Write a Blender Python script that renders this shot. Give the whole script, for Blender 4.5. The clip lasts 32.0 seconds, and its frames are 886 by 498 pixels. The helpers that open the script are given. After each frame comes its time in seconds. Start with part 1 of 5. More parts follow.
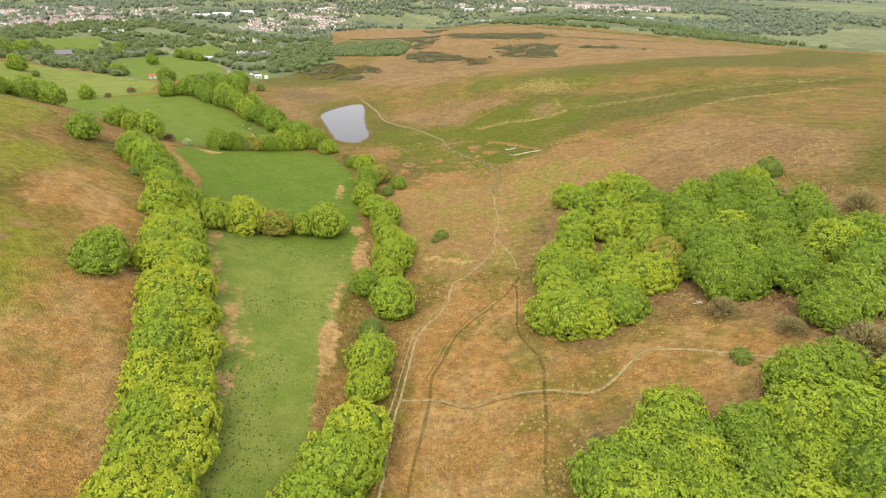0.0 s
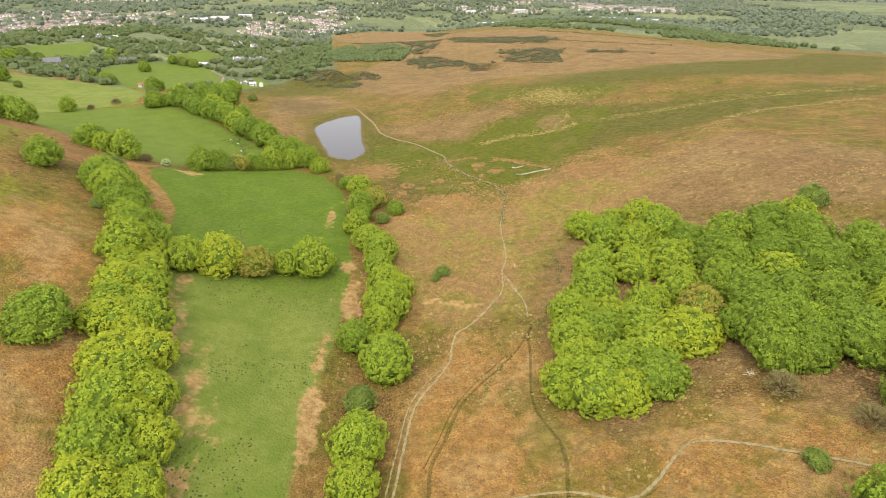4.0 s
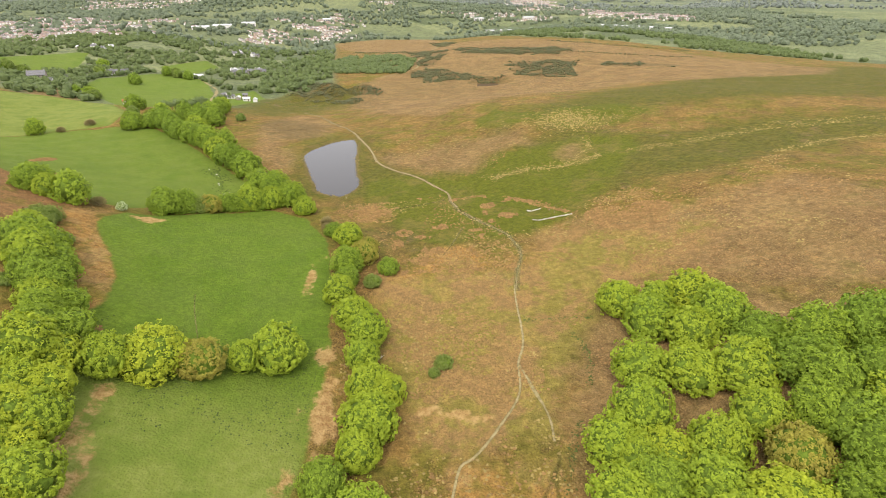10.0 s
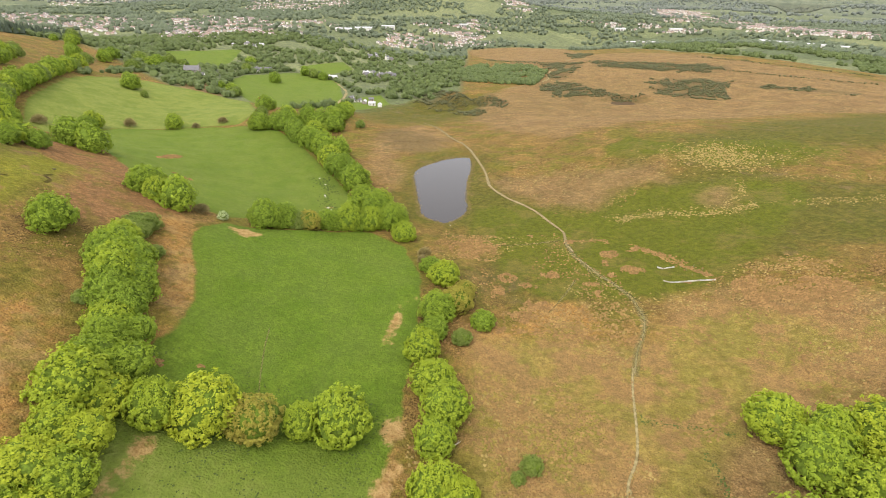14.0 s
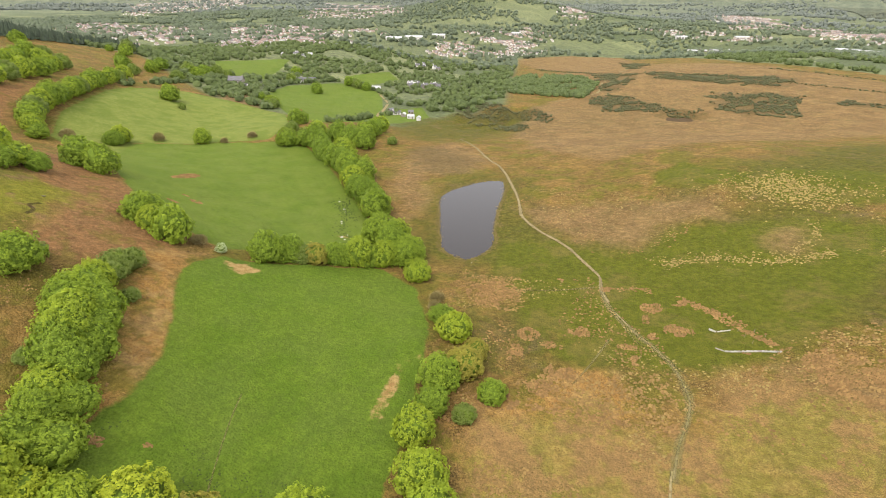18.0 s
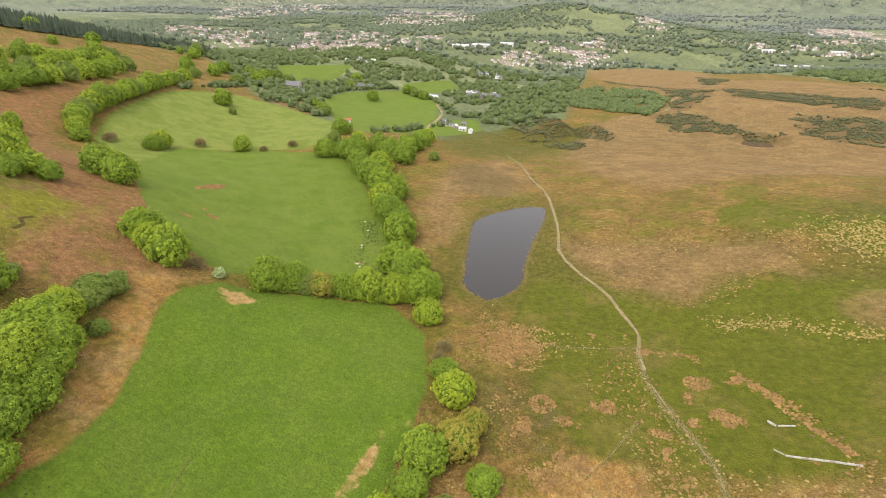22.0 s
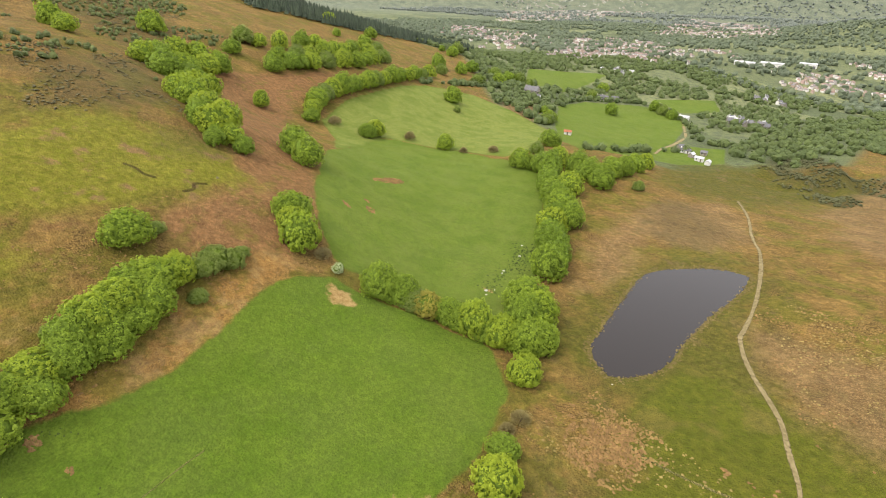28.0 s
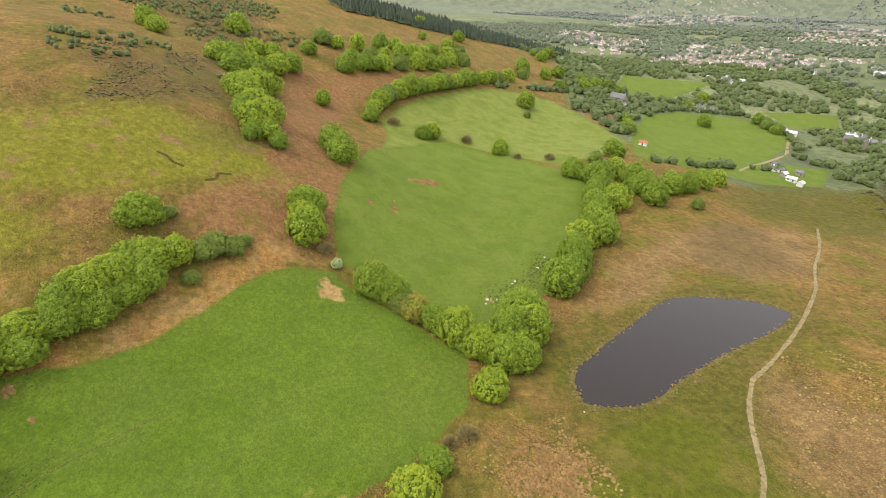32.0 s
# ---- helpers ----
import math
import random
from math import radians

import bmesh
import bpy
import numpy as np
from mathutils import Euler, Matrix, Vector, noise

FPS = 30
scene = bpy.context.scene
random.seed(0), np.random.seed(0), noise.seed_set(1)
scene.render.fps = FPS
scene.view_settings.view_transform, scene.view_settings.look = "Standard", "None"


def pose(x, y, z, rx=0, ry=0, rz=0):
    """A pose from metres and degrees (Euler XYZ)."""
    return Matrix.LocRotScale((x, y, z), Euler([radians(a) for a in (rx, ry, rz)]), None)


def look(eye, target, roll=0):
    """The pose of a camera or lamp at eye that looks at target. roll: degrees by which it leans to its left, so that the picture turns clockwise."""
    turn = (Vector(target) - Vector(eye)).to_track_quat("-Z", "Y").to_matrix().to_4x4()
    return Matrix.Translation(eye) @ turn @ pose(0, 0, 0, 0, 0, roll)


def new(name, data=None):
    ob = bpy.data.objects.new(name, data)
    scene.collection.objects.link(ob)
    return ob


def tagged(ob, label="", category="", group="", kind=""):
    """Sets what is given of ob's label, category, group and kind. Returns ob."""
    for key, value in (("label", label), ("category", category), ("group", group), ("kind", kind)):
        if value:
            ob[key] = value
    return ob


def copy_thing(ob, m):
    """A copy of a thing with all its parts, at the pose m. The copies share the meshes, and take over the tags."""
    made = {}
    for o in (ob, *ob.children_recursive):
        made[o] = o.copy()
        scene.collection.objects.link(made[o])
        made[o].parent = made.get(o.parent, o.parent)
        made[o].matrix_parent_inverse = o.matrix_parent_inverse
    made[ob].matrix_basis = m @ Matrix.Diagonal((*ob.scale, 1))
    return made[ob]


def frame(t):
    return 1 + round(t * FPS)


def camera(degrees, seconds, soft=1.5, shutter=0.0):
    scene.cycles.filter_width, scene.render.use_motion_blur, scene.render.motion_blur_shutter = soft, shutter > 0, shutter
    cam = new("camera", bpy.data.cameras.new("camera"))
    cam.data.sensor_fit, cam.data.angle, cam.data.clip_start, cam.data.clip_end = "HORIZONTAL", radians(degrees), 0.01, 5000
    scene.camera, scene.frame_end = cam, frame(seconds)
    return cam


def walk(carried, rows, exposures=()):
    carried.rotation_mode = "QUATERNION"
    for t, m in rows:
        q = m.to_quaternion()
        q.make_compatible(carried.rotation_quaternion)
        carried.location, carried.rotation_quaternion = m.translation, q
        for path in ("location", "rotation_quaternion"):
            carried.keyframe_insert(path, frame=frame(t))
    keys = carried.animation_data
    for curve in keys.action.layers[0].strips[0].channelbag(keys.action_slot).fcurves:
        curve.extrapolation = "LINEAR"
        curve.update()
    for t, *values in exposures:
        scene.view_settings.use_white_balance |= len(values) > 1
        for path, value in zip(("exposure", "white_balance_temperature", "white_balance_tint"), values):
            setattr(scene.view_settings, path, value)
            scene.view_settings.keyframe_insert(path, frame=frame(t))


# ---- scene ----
cam = camera(79.13, 32.0, soft=0.45)
PATH = [
    (0.0, pose(-23.75, -120.90, 91.41, 61.415, -0.690, -5.047)),
    (0.5, pose(-23.47, -118.05, 91.44, 61.420, -0.656, -4.893)),
    (1.0, pose(-23.23, -115.18, 91.45, 61.442, -0.628, -4.721)),
    (1.5, pose(-22.89, -112.19, 91.43, 61.431, -0.624, -4.673)),
    (2.0, pose(-22.55, -109.20, 91.43, 61.440, -0.685, -4.633)),
    (2.5, pose(-22.12, -106.21, 91.54, 61.444, -0.607, -4.655)),
    (3.0, pose(-21.76, -103.26, 91.65, 61.467, -0.501, -4.724)),
    (3.5, pose(-21.54, -100.24, 91.83, 61.497, -0.428, -4.835)),
    (5.5, pose(-20.13, -87.52, 92.35, 61.691, -0.349, -5.123)),
    (6.0, pose(-19.74, -84.23, 92.49, 61.735, -0.332, -5.209)),
    (6.5, pose(-19.32, -80.84, 92.53, 61.799, -0.307, -5.277)),
    (7.0, pose(-18.81, -77.25, 92.63, 61.849, -0.274, -5.341)),
    (7.5, pose(-18.38, -73.69, 92.69, 61.885, -0.229, -5.428)),
    (8.0, pose(-18.02, -70.38, 92.82, 61.944, -0.273, -4.975)),
    (8.5, pose(-17.53, -67.06, 92.98, 61.981, -0.319, -4.617)),
    (9.0, pose(-17.14, -63.62, 93.12, 61.960, -0.306, -4.688)),
    (9.5, pose(-16.77, -60.12, 93.24, 61.968, -0.290, -4.767)),
    (10.0, pose(-16.57, -56.58, 93.26, 62.033, -0.359, -4.165)),
    (10.5, pose(-16.35, -53.13, 93.30, 62.084, -0.645, -0.680)),
    (11.0, pose(-15.99, -49.66, 93.29, 62.138, -0.857, 2.036)),
    (11.5, pose(-15.69, -46.20, 93.37, 62.176, -0.933, 3.620)),
    (12.0, pose(-15.63, -42.84, 93.55, 62.233, -0.993, 4.786)),
    (12.5, pose(-15.66, -39.30, 93.72, 62.233, -1.061, 6.227)),
    (13.0, pose(-15.44, -35.81, 93.72, 62.297, -1.049, 8.189)),
    (13.5, pose(-15.20, -32.38, 93.80, 62.367, -0.980, 9.305)),
    (14.0, pose(-14.85, -28.97, 93.92, 62.427, -0.841, 9.359)),
    (14.5, pose(-14.35, -25.51, 94.03, 62.492, -0.656, 9.140)),
    (16.5, pose(-12.03, -12.02, 94.41, 62.838, -0.109, 9.417)),
    (17.0, pose(-11.13, -8.69, 94.50, 62.882, -0.006, 9.502)),
    (17.5, pose(-10.17, -5.34, 94.59, 62.953, -0.100, 11.606)),
    (18.0, pose(-9.07, -2.06, 94.69, 63.039, -0.217, 14.829)),
    (18.5, pose(-8.03, 1.26, 94.72, 63.102, -0.400, 18.060)),
    (19.0, pose(-7.03, 4.56, 94.69, 63.186, -0.531, 19.867)),
    (19.5, pose(-6.13, 7.85, 94.70, 63.247, -0.597, 21.104)),
    (20.0, pose(-5.33, 11.11, 94.72, 63.296, -0.616, 21.720)),
    (20.5, pose(-4.52, 14.42, 94.72, 63.408, -0.593, 22.151)),
    (21.0, pose(-3.81, 17.69, 94.75, 63.468, -0.615, 22.278)),
    (21.5, pose(-3.27, 20.93, 94.80, 63.536, -0.620, 22.252)),
    (22.0, pose(-2.62, 24.11, 94.79, 63.634, -0.624, 22.215)),
    (22.5, pose(-1.79, 27.26, 94.74, 63.712, -0.670, 23.653)),
    (23.0, pose(-0.84, 30.29, 94.70, 63.734, -0.744, 25.797)),
    (23.5, pose(0.13, 33.34, 94.57, 63.711, -0.965, 30.449)),
    (24.0, pose(1.19, 36.36, 94.55, 63.619, -1.417, 37.024)),
    (24.5, pose(2.22, 39.45, 94.46, 63.558, -1.556, 40.765)),
    (25.0, pose(3.19, 42.57, 94.33, 63.523, -1.720, 43.959)),
    (25.5, pose(4.25, 45.82, 94.35, 63.455, -1.765, 46.433)),
    (27.5, pose(10.09, 58.38, 94.22, 63.658, -1.468, 49.053)),
    (28.0, pose(11.69, 61.64, 94.21, 63.644, -1.422, 49.985)),
    (28.5, pose(13.39, 64.92, 94.25, 63.640, -1.382, 50.586)),
    (29.0, pose(15.24, 68.22, 94.29, 63.657, -1.234, 50.967)),
    (29.5, pose(17.25, 71.52, 94.40, 63.693, -1.078, 51.246)),
    (30.0, pose(19.33, 74.92, 94.47, 63.690, -0.980, 51.603)),
    (30.5, pose(21.54, 78.32, 94.58, 63.717, -0.811, 51.940)),
    (31.0, pose(23.78, 81.72, 94.51, 63.786, -0.779, 53.796)),
    (31.5, pose(26.09, 85.13, 94.43, 63.793, -0.980, 58.670)),
    (32.0, pose(28.27, 88.70, 94.44, 63.771, -1.014, 61.504)),
]
walk(cam, PATH, [(0.0, 1.11), (12.0, 1.10), (20.0, 1.05), (32.0, 1.06)])

# ---- world and light ----
SUN_DIR = Vector((-0.22, -0.50, 0.84)).normalized()
world = bpy.data.worlds.new("overcast_sky")
scene.world = world
world.use_nodes = True
wn = world.node_tree
wn.nodes.clear()
sky = wn.nodes.new("ShaderNodeTexSky")
sky.sky_type = "NISHITA"
sky.sun_disc = False
sky.sun_elevation = math.asin(SUN_DIR.z)
sky.sun_rotation = math.atan2(SUN_DIR.x, SUN_DIR.y)
sky.air_density, sky.dust_density, sky.ozone_density = 1.0, 4.0, 0.6
cloud = wn.nodes.new("ShaderNodeMix")
cloud.data_type = "RGBA"
cloud.inputs[0].default_value = 0.72
cloud.inputs[7].default_value = (9.2, 9.0, 9.0, 1)
wn.links.new(sky.outputs[0], cloud.inputs[6])
wbg = wn.nodes.new("ShaderNodeBackground")
wbg.inputs[1].default_value = 0.14
wn.links.new(cloud.outputs[2], wbg.inputs[0])
wout = wn.nodes.new("ShaderNodeOutputWorld")
wn.links.new(wbg.outputs[0], wout.inputs[0])
sun = new("sun", bpy.data.lights.new("sun", "SUN"))
sun.data.energy = 1.4
sun.data.angle = radians(20)
sun.data.color = (1.0, 0.93, 0.82)
sun.matrix_world = look((0, 0, 0), -SUN_DIR)


# ---- node helpers ----
def shader(name):
    m = bpy.data.materials.new(name)
    m.use_nodes = True
    m.node_tree.nodes.clear()
    return m, m.node_tree


def nd(nt, kind, ins=(), **props):
    n = nt.nodes.new("ShaderNode" + kind)
    if "data_type" in props:
        n.data_type = props["data_type"]
    if "blend_type" in props:
        n.blend_type = props["blend_type"]
    if "interpolation_type" in props:
        n.interpolation_type = props["interpolation_type"]
    if "operation" in props:
        n.operation = props["operation"]
    if "attribute_name" in props:
        n.attribute_name = props["attribute_name"]
    if "feature" in props:
        n.feature = props["feature"]
    for key, v in dict(ins).items():
        if isinstance(v, bpy.types.NodeSocket):
            nt.links.new(v, n.inputs[key])
        else:
            n.inputs[key].default_value = v
    return n


def rgb(c):
    return (c[0], c[1], c[2], 1.0)


def mixc(nt, fac, a, b, blend="MIX"):
    a = a if isinstance(a, bpy.types.NodeSocket) else rgb(a)
    b = b if isinstance(b, bpy.types.NodeSocket) else rgb(b)
    return nd(nt, "Mix", {0: fac, 6: a, 7: b}, data_type="RGBA", blend_type=blend).outputs[2]


def noise_of(nt, pos, scale, detail=3.0, rough=0.6):
    return nd(nt, "TexNoise", {"Vector": pos, "Scale": scale, "Detail": detail, "Roughness": rough}).outputs[0]


def ramp(nt, v, lo, hi, a=0.0, b=1.0):
    return nd(nt, "MapRange", {0: v, 1: lo, 2: hi, 3: a, 4: b}, interpolation_type="SMOOTHSTEP").outputs[0]


def maths(nt, op, a, b=0.0):
    return nd(nt, "Math", {0: a, 1: b}, operation=op).outputs[0]


def finish(nt, colour, rough=0.9, spec=0.15, bump=None, strength=0.5, dist=0.1, metal=0.0):
    ins = {"Base Color": colour if isinstance(colour, bpy.types.NodeSocket) else rgb(colour), "Roughness": rough, "Metallic": metal, "Specular IOR Level": spec}
    p = nd(nt, "BsdfPrincipled", ins)
    if bump is not None:
        b = nd(nt, "Bump", {"Strength": strength, "Distance": dist, "Height": bump})
        nt.links.new(b.outputs[0], p.inputs["Normal"])
    nd(nt, "OutputMaterial", {0: p.outputs[0]})
    return p


def plain(name, colour, rough=0.8, vary=0.15, scale=2.0, spec=0.2, island=0.0):
    m, nt = shader(name)
    pos = nd(nt, "NewGeometry").outputs["Position"]
    n = noise_of(nt, pos, scale, 4.0)
    n2 = noise_of(nt, pos, scale * 9, 2.0)
    c = mixc(nt, ramp(nt, n, 0.3, 0.7), [v * (1 - vary) for v in colour], [v * (1 + vary) for v in colour])
    c = mixc(nt, maths(nt, "MULTIPLY", n2, 0.25), c, [v * 0.6 for v in colour])
    if island:
        r = nd(nt, "NewGeometry").outputs["Random Per Island"]
        c = mixc(nt, maths(nt, "MULTIPLY", r, island), c, [v * 0.45 for v in colour])
    finish(nt, c, rough, spec, n2, 0.3, 0.05)
    return m


def two_tone(name, a, b):
    m, nt = shader(name)
    r = nd(nt, "NewGeometry").outputs["Random Per Island"]
    n = noise_of(nt, nd(nt, "NewGeometry").outputs["Position"], 0.4, 3.0)
    finish(nt, mixc(nt, maths(nt, "MULTIPLY", n, 0.4), mixc(nt, ramp(nt, r, 0.35, 0.75), a, b), [v * 0.6 for v in b]), 0.85, 0.2)
    return m


# ---- lie of the land ----
FAR_X, FAR_Y = (-750, -450, -200, 50, 350, 700), (-150, 150, 400, 700, 1050, 1450)
FAR_H = [[17.8, 68.3, 19.8, 3.7, 36.7, 0.3], [48.4, 38.4, 2.0, 5.0, 22.4, -3.1], [50.2, -4.5, -7.2, -9.4, 9.1, 3.1], [-7.0, 13.0, -23.0, 20.8, 3.0, -8.0], [1.3, 13.1, -24.6, -5.5, 18.7, -13.7], [1.3, 6.5, -1.6, -31.6, -21.3, 8.7]]
NEAR_X, NEAR_Y = (-270, -200, -140, -80, -20, 40, 100, 170), (-110, -50, 10, 70, 130, 190, 260, 330)
NEAR_H = [[0.2, 1.2, 0.6, -12.6, -8.2, 2.2, -2.2, 8.6], [1.5, 2.1, 5.5, -6.0, -10.3, 3.4, 1.9, 6.3], [4.5, 3.2, 6.7, -4.3, -10.1, -6.8, -0.3, 4.0], [12.5, 9.0, 1.9, -8.5, -3.7, -7.9, 2.2, 3.1], [2.3, 3.1, -0.8, -4.5, -3.6, -5.3, 3.6, -1.2], [-12.0, 0.9, -10.3, -3.9, -4.5, -1.5, -0.8, -0.5], [-6.9, -6.9, -2.2, 0.1, -2.5, 5.9, 2.9, 7.6], [-7.8, 7.4, 1.6, 0.9, 3.0, 6.2, 3.9, 2.8]]
POND = [(-72, 233), (-69, 242), (-61, 254), (-54, 260), (-46, 262), (-43, 251), (-42, 235), (-42, 223), (-41, 213), (-40, 202), (-38, 191),
        (-38, 183), (-42, 174), (-46, 171), (-52, 173), (-58, 179), (-61, 189), (-64, 199), (-68, 214), (-71, 224)]
LAKE = [(1300, 4000), (1281, 3481), (1141, 2955), (1284, 3068), (1556, 3528), (1800, 3780), (1560, 3930)]


def inside(x, y, poly):
    """Signed distance to a polygon's edge, positive inside."""
    x, y = np.asarray(x, float), np.asarray(y, float)
    best = np.full(x.shape, 1e12)
    odd = np.zeros(x.shape, bool)
    for (ax, ay), (bx, by) in zip(poly, list(poly[1:]) + [poly[0]]):
        ex, ey = bx - ax, by - ay
        s = np.clip(((x - ax) * ex + (y - ay) * ey) / (ex * ex + ey * ey + 1e-9), 0, 1)
        best = np.minimum(best, (x - ax - s * ex) ** 2 + (y - ay - s * ey) ** 2)
        odd ^= ((ay > y) != (by > y)) & (x < (bx - ax) * (y - ay) / (by - ay + 1e-12) + ax)
    return np.where(odd, 1, -1) * np.sqrt(best)


def step(v, lo, hi):
    v = np.clip((v - lo) / (hi - lo), 0, 1)
    return v * v * (3 - 2 * v)


def height(x, y):
    x, y = np.asarray(x, float), np.asarray(y, float)
    z = -70 * (1 - np.exp(-np.maximum(0, y - 250) / 1500))
    for gy, row in zip(FAR_Y, FAR_H):
        for gx, h in zip(FAR_X, row):
            z = z + h * np.exp(-((x - gx) ** 2 + (y - gy) ** 2) / (2 * 190.0 ** 2))
    for gy, row in zip(NEAR_Y, NEAR_H):
        for gx, h in zip(NEAR_X, row):
            z = z + h * np.exp(-((x - gx) ** 2 + (y - gy) ** 2) / (2 * 44.0 ** 2))
    # hummocks of the moor
    z = z + 0.22 * np.sin(x * 0.31 + 1.3 * np.sin(y * 0.13)) * np.sin(y * 0.27 + 1.1 * np.sin(x * 0.17)) + 0.35 * np.sin(x * 0.11 + y * 0.06) * np.sin(y * 0.09 - 1)
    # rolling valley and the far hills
    far = step(y, 1300, 2600)
    z = z + far * (9 * np.sin(x / 210 + 1) * np.sin(y / 260) + 14 * np.sin(x / 620 + y / 800))
    r = np.hypot(x, y)
    z = z + step(r, 4250, 4850) * (215 + 45 * np.sin(x / 500) + 25 * np.sin(x / 190 + 2)) * step(y, 200, 2500)
    z = z + 75 * np.exp(-((x + 420) ** 2 / 330.0 ** 2 + (y - 2300) ** 2 / 420.0 ** 2))
    # spoil heaps of the old quarry
    z = z + 8.0 * np.sin(x / 7.0 + 0.9 * np.sin(y / 15.0)) * np.sin(y / 11.0 + 1.0 + 0.5 * np.sin(x / 12.0)) * np.exp(-((x + 92) ** 2 / 40.0 ** 2 + (y - 490) ** 2 / 50.0 ** 2))
    # pond basin
    p = inside(x, y, POND)
    z = np.where(p > -9, z + (np.clip(0.06 - 0.12 * p, -2.0, 1.2) - z) * step(p, -9, -2), z)
    o = np.hypot((x - 68) / 13.0, (y - 482) / 10.0)
    z = z + (-11.5 - 0.8 * step(-o, -1.05, -0.6) - z) * step(-o, -2.2, -1.15)
    q = inside(x, y, LAKE)
    return z + (-66 - z) * step(q, -160, 0)


def hz(x, y):
    return float(height(np.array([x]), np.array([y]))[0])


LAT = np.random.default_rng(5).random((64, 64))


def lattice(x, y, size):
    """Smooth value noise, 0 to 1."""
    u, v = np.asarray(x, float) / size, np.asarray(y, float) / size
    i, j = np.floor(u).astype(int), np.floor(v).astype(int)
    a, b = u - i, v - j
    a, b = a * a * (3 - 2 * a), b * b * (3 - 2 * b)
    g = lambda p, q: LAT[p % 64, q % 64]
    return (g(i, j) * (1 - a) + g(i + 1, j) * a) * (1 - b) + (g(i, j + 1) * (1 - a) + g(i + 1, j + 1) * a) * b


# ---- ground cover, by outline ----
PASTURES = [
    [(-52, -160), (-66, -90), (-64, -57), (-65, -35), (-69, -20), (-76, -5), (-82, 15), (-88, 29), (-94, 50), (-94, 62), (-97, 77), (-106, 93), (-116, 106), (-120, 118),
     (-118, 130), (-109, 134), (-91, 146), (-73, 153), (-56, 143), (-45, 120), (-40, 91), (-39, 70), (-37, 55), (-38, 30), (-40, 8), (-42, -11), (-43, -30), (-43, -47), (-48, -57), (-50, -100), (-44, -160)],
    [(-121, 135), (-132, 136), (-143, 139), (-170, 151), (-188, 164), (-215, 182), (-256, 240), (-250, 252), (-226, 274), (-196, 288), (-172, 286), (-154, 272), (-125, 236), (-99, 204), (-84, 178), (-80, 163), (-97, 156), (-113, 146)],
    [(-250, 206), (-279, 214), (-306, 246), (-348, 323), (-360, 357), (-350, 400), (-318, 412), (-277, 405), (-250, 398), (-203, 322), (-201, 292), (-226, 276), (-250, 254), (-257, 242), (-222, 190)],
    [(-327, 498), (-340, 560), (-316, 632), (-279, 642), (-242, 600), (-205, 505), (-182, 399), (-192, 352), (-222, 372), (-270, 424), (-318, 489)],
    [(-484, 630), (-446, 760), (-404, 655), (-373, 563), (-420, 553)],
    [(-329, 689), (-302, 788), (-263, 722), (-276, 655)],
    [(-196, 500), (-200, 470), (-178, 400), (-158, 425), (-146, 470), (-172, 530)],
]
MOOR_GREEN = [
    [(-25, 173), (-6, 178), (2, 150), (20, 122), (37, 130), (60, 137), (120, 140), (199, 164), (260, 174), (250, 200), (139, 203), (100, 205), (84, 222), (67, 232), (36, 210), (25, 192), (1, 184)],
    [(50, 258), (95, 290), (172, 360), (242, 387), (330, 330), (230, 250), (156, 237), (114, 245), (83, 215), (60, 220)],
    [(85, 285), (221, 395), (500, 520), (560, 500), (297, 236), (163, 245)], [(118, 45), (160, 60), (130, 10), (108, 18)],
    [(-9, 184), (13, 182), (26, 205), (50, 225), (40, 240), (11, 220)],
    [(-78, 160), (-62, 166), (-30, 160), (-10, 160), (10, 168), (-5, 196), (-30, 230), (-36, 262), (-48, 272), (-66, 264), (-80, 240), (-72, 205)],
    [(-35, 140), (-20, 148), (5, 120), (10, 105), (-5, 112), (-20, 118)],
    [(-119, 335), (-83, 364), (-60, 430), (-30, 470), (-100, 500), (-170, 460), (-150, 385)], [(17, 62), (32, 58), (28, 45), (19, 42), (15, 52)], [(55, 520), (100, 505), (105, 570), (40, 590)], [(-60, 400), (-20, 430), (60, 440), (40, 520), (-60, 540), (-100, 500)],
]
MEADOW = [
    [(25, 258), (40, 279), (53, 262), (67, 258), (64, 241), (41, 243), (27, 245)],
    [(-35, 194), (-12, 192), (7, 184), (17, 188), (27, 205), (37, 208), (48, 205), (73, 210), (100, 205), (95, 185), (70, 150), (54, 132), (46, 125), (30, 119), (18, 118), (2, 119), (-10, 116), (-10, 128), (-20, 129), (-22, 146), (-34, 167)],
    [(62, 240), (75, 262), (110, 262), (130, 235), (95, 222), (70, 226)],
]
HILL_GREEN = [
    [(-183, 64), (-191, 73), (-202, 92), (-190, 107), (-186, 124), (-166, 127), (-157, 104), (-150, 85), (-146, 64), (-143, 50), (-160, 30), (-180, 40)],
    [(-128, 20), (-122, 45), (-132, 62), (-150, 40), (-140, 0)], [(-98, -30), (-104, 0), (-122, 8), (-140, -40), (-110, -60)],
]
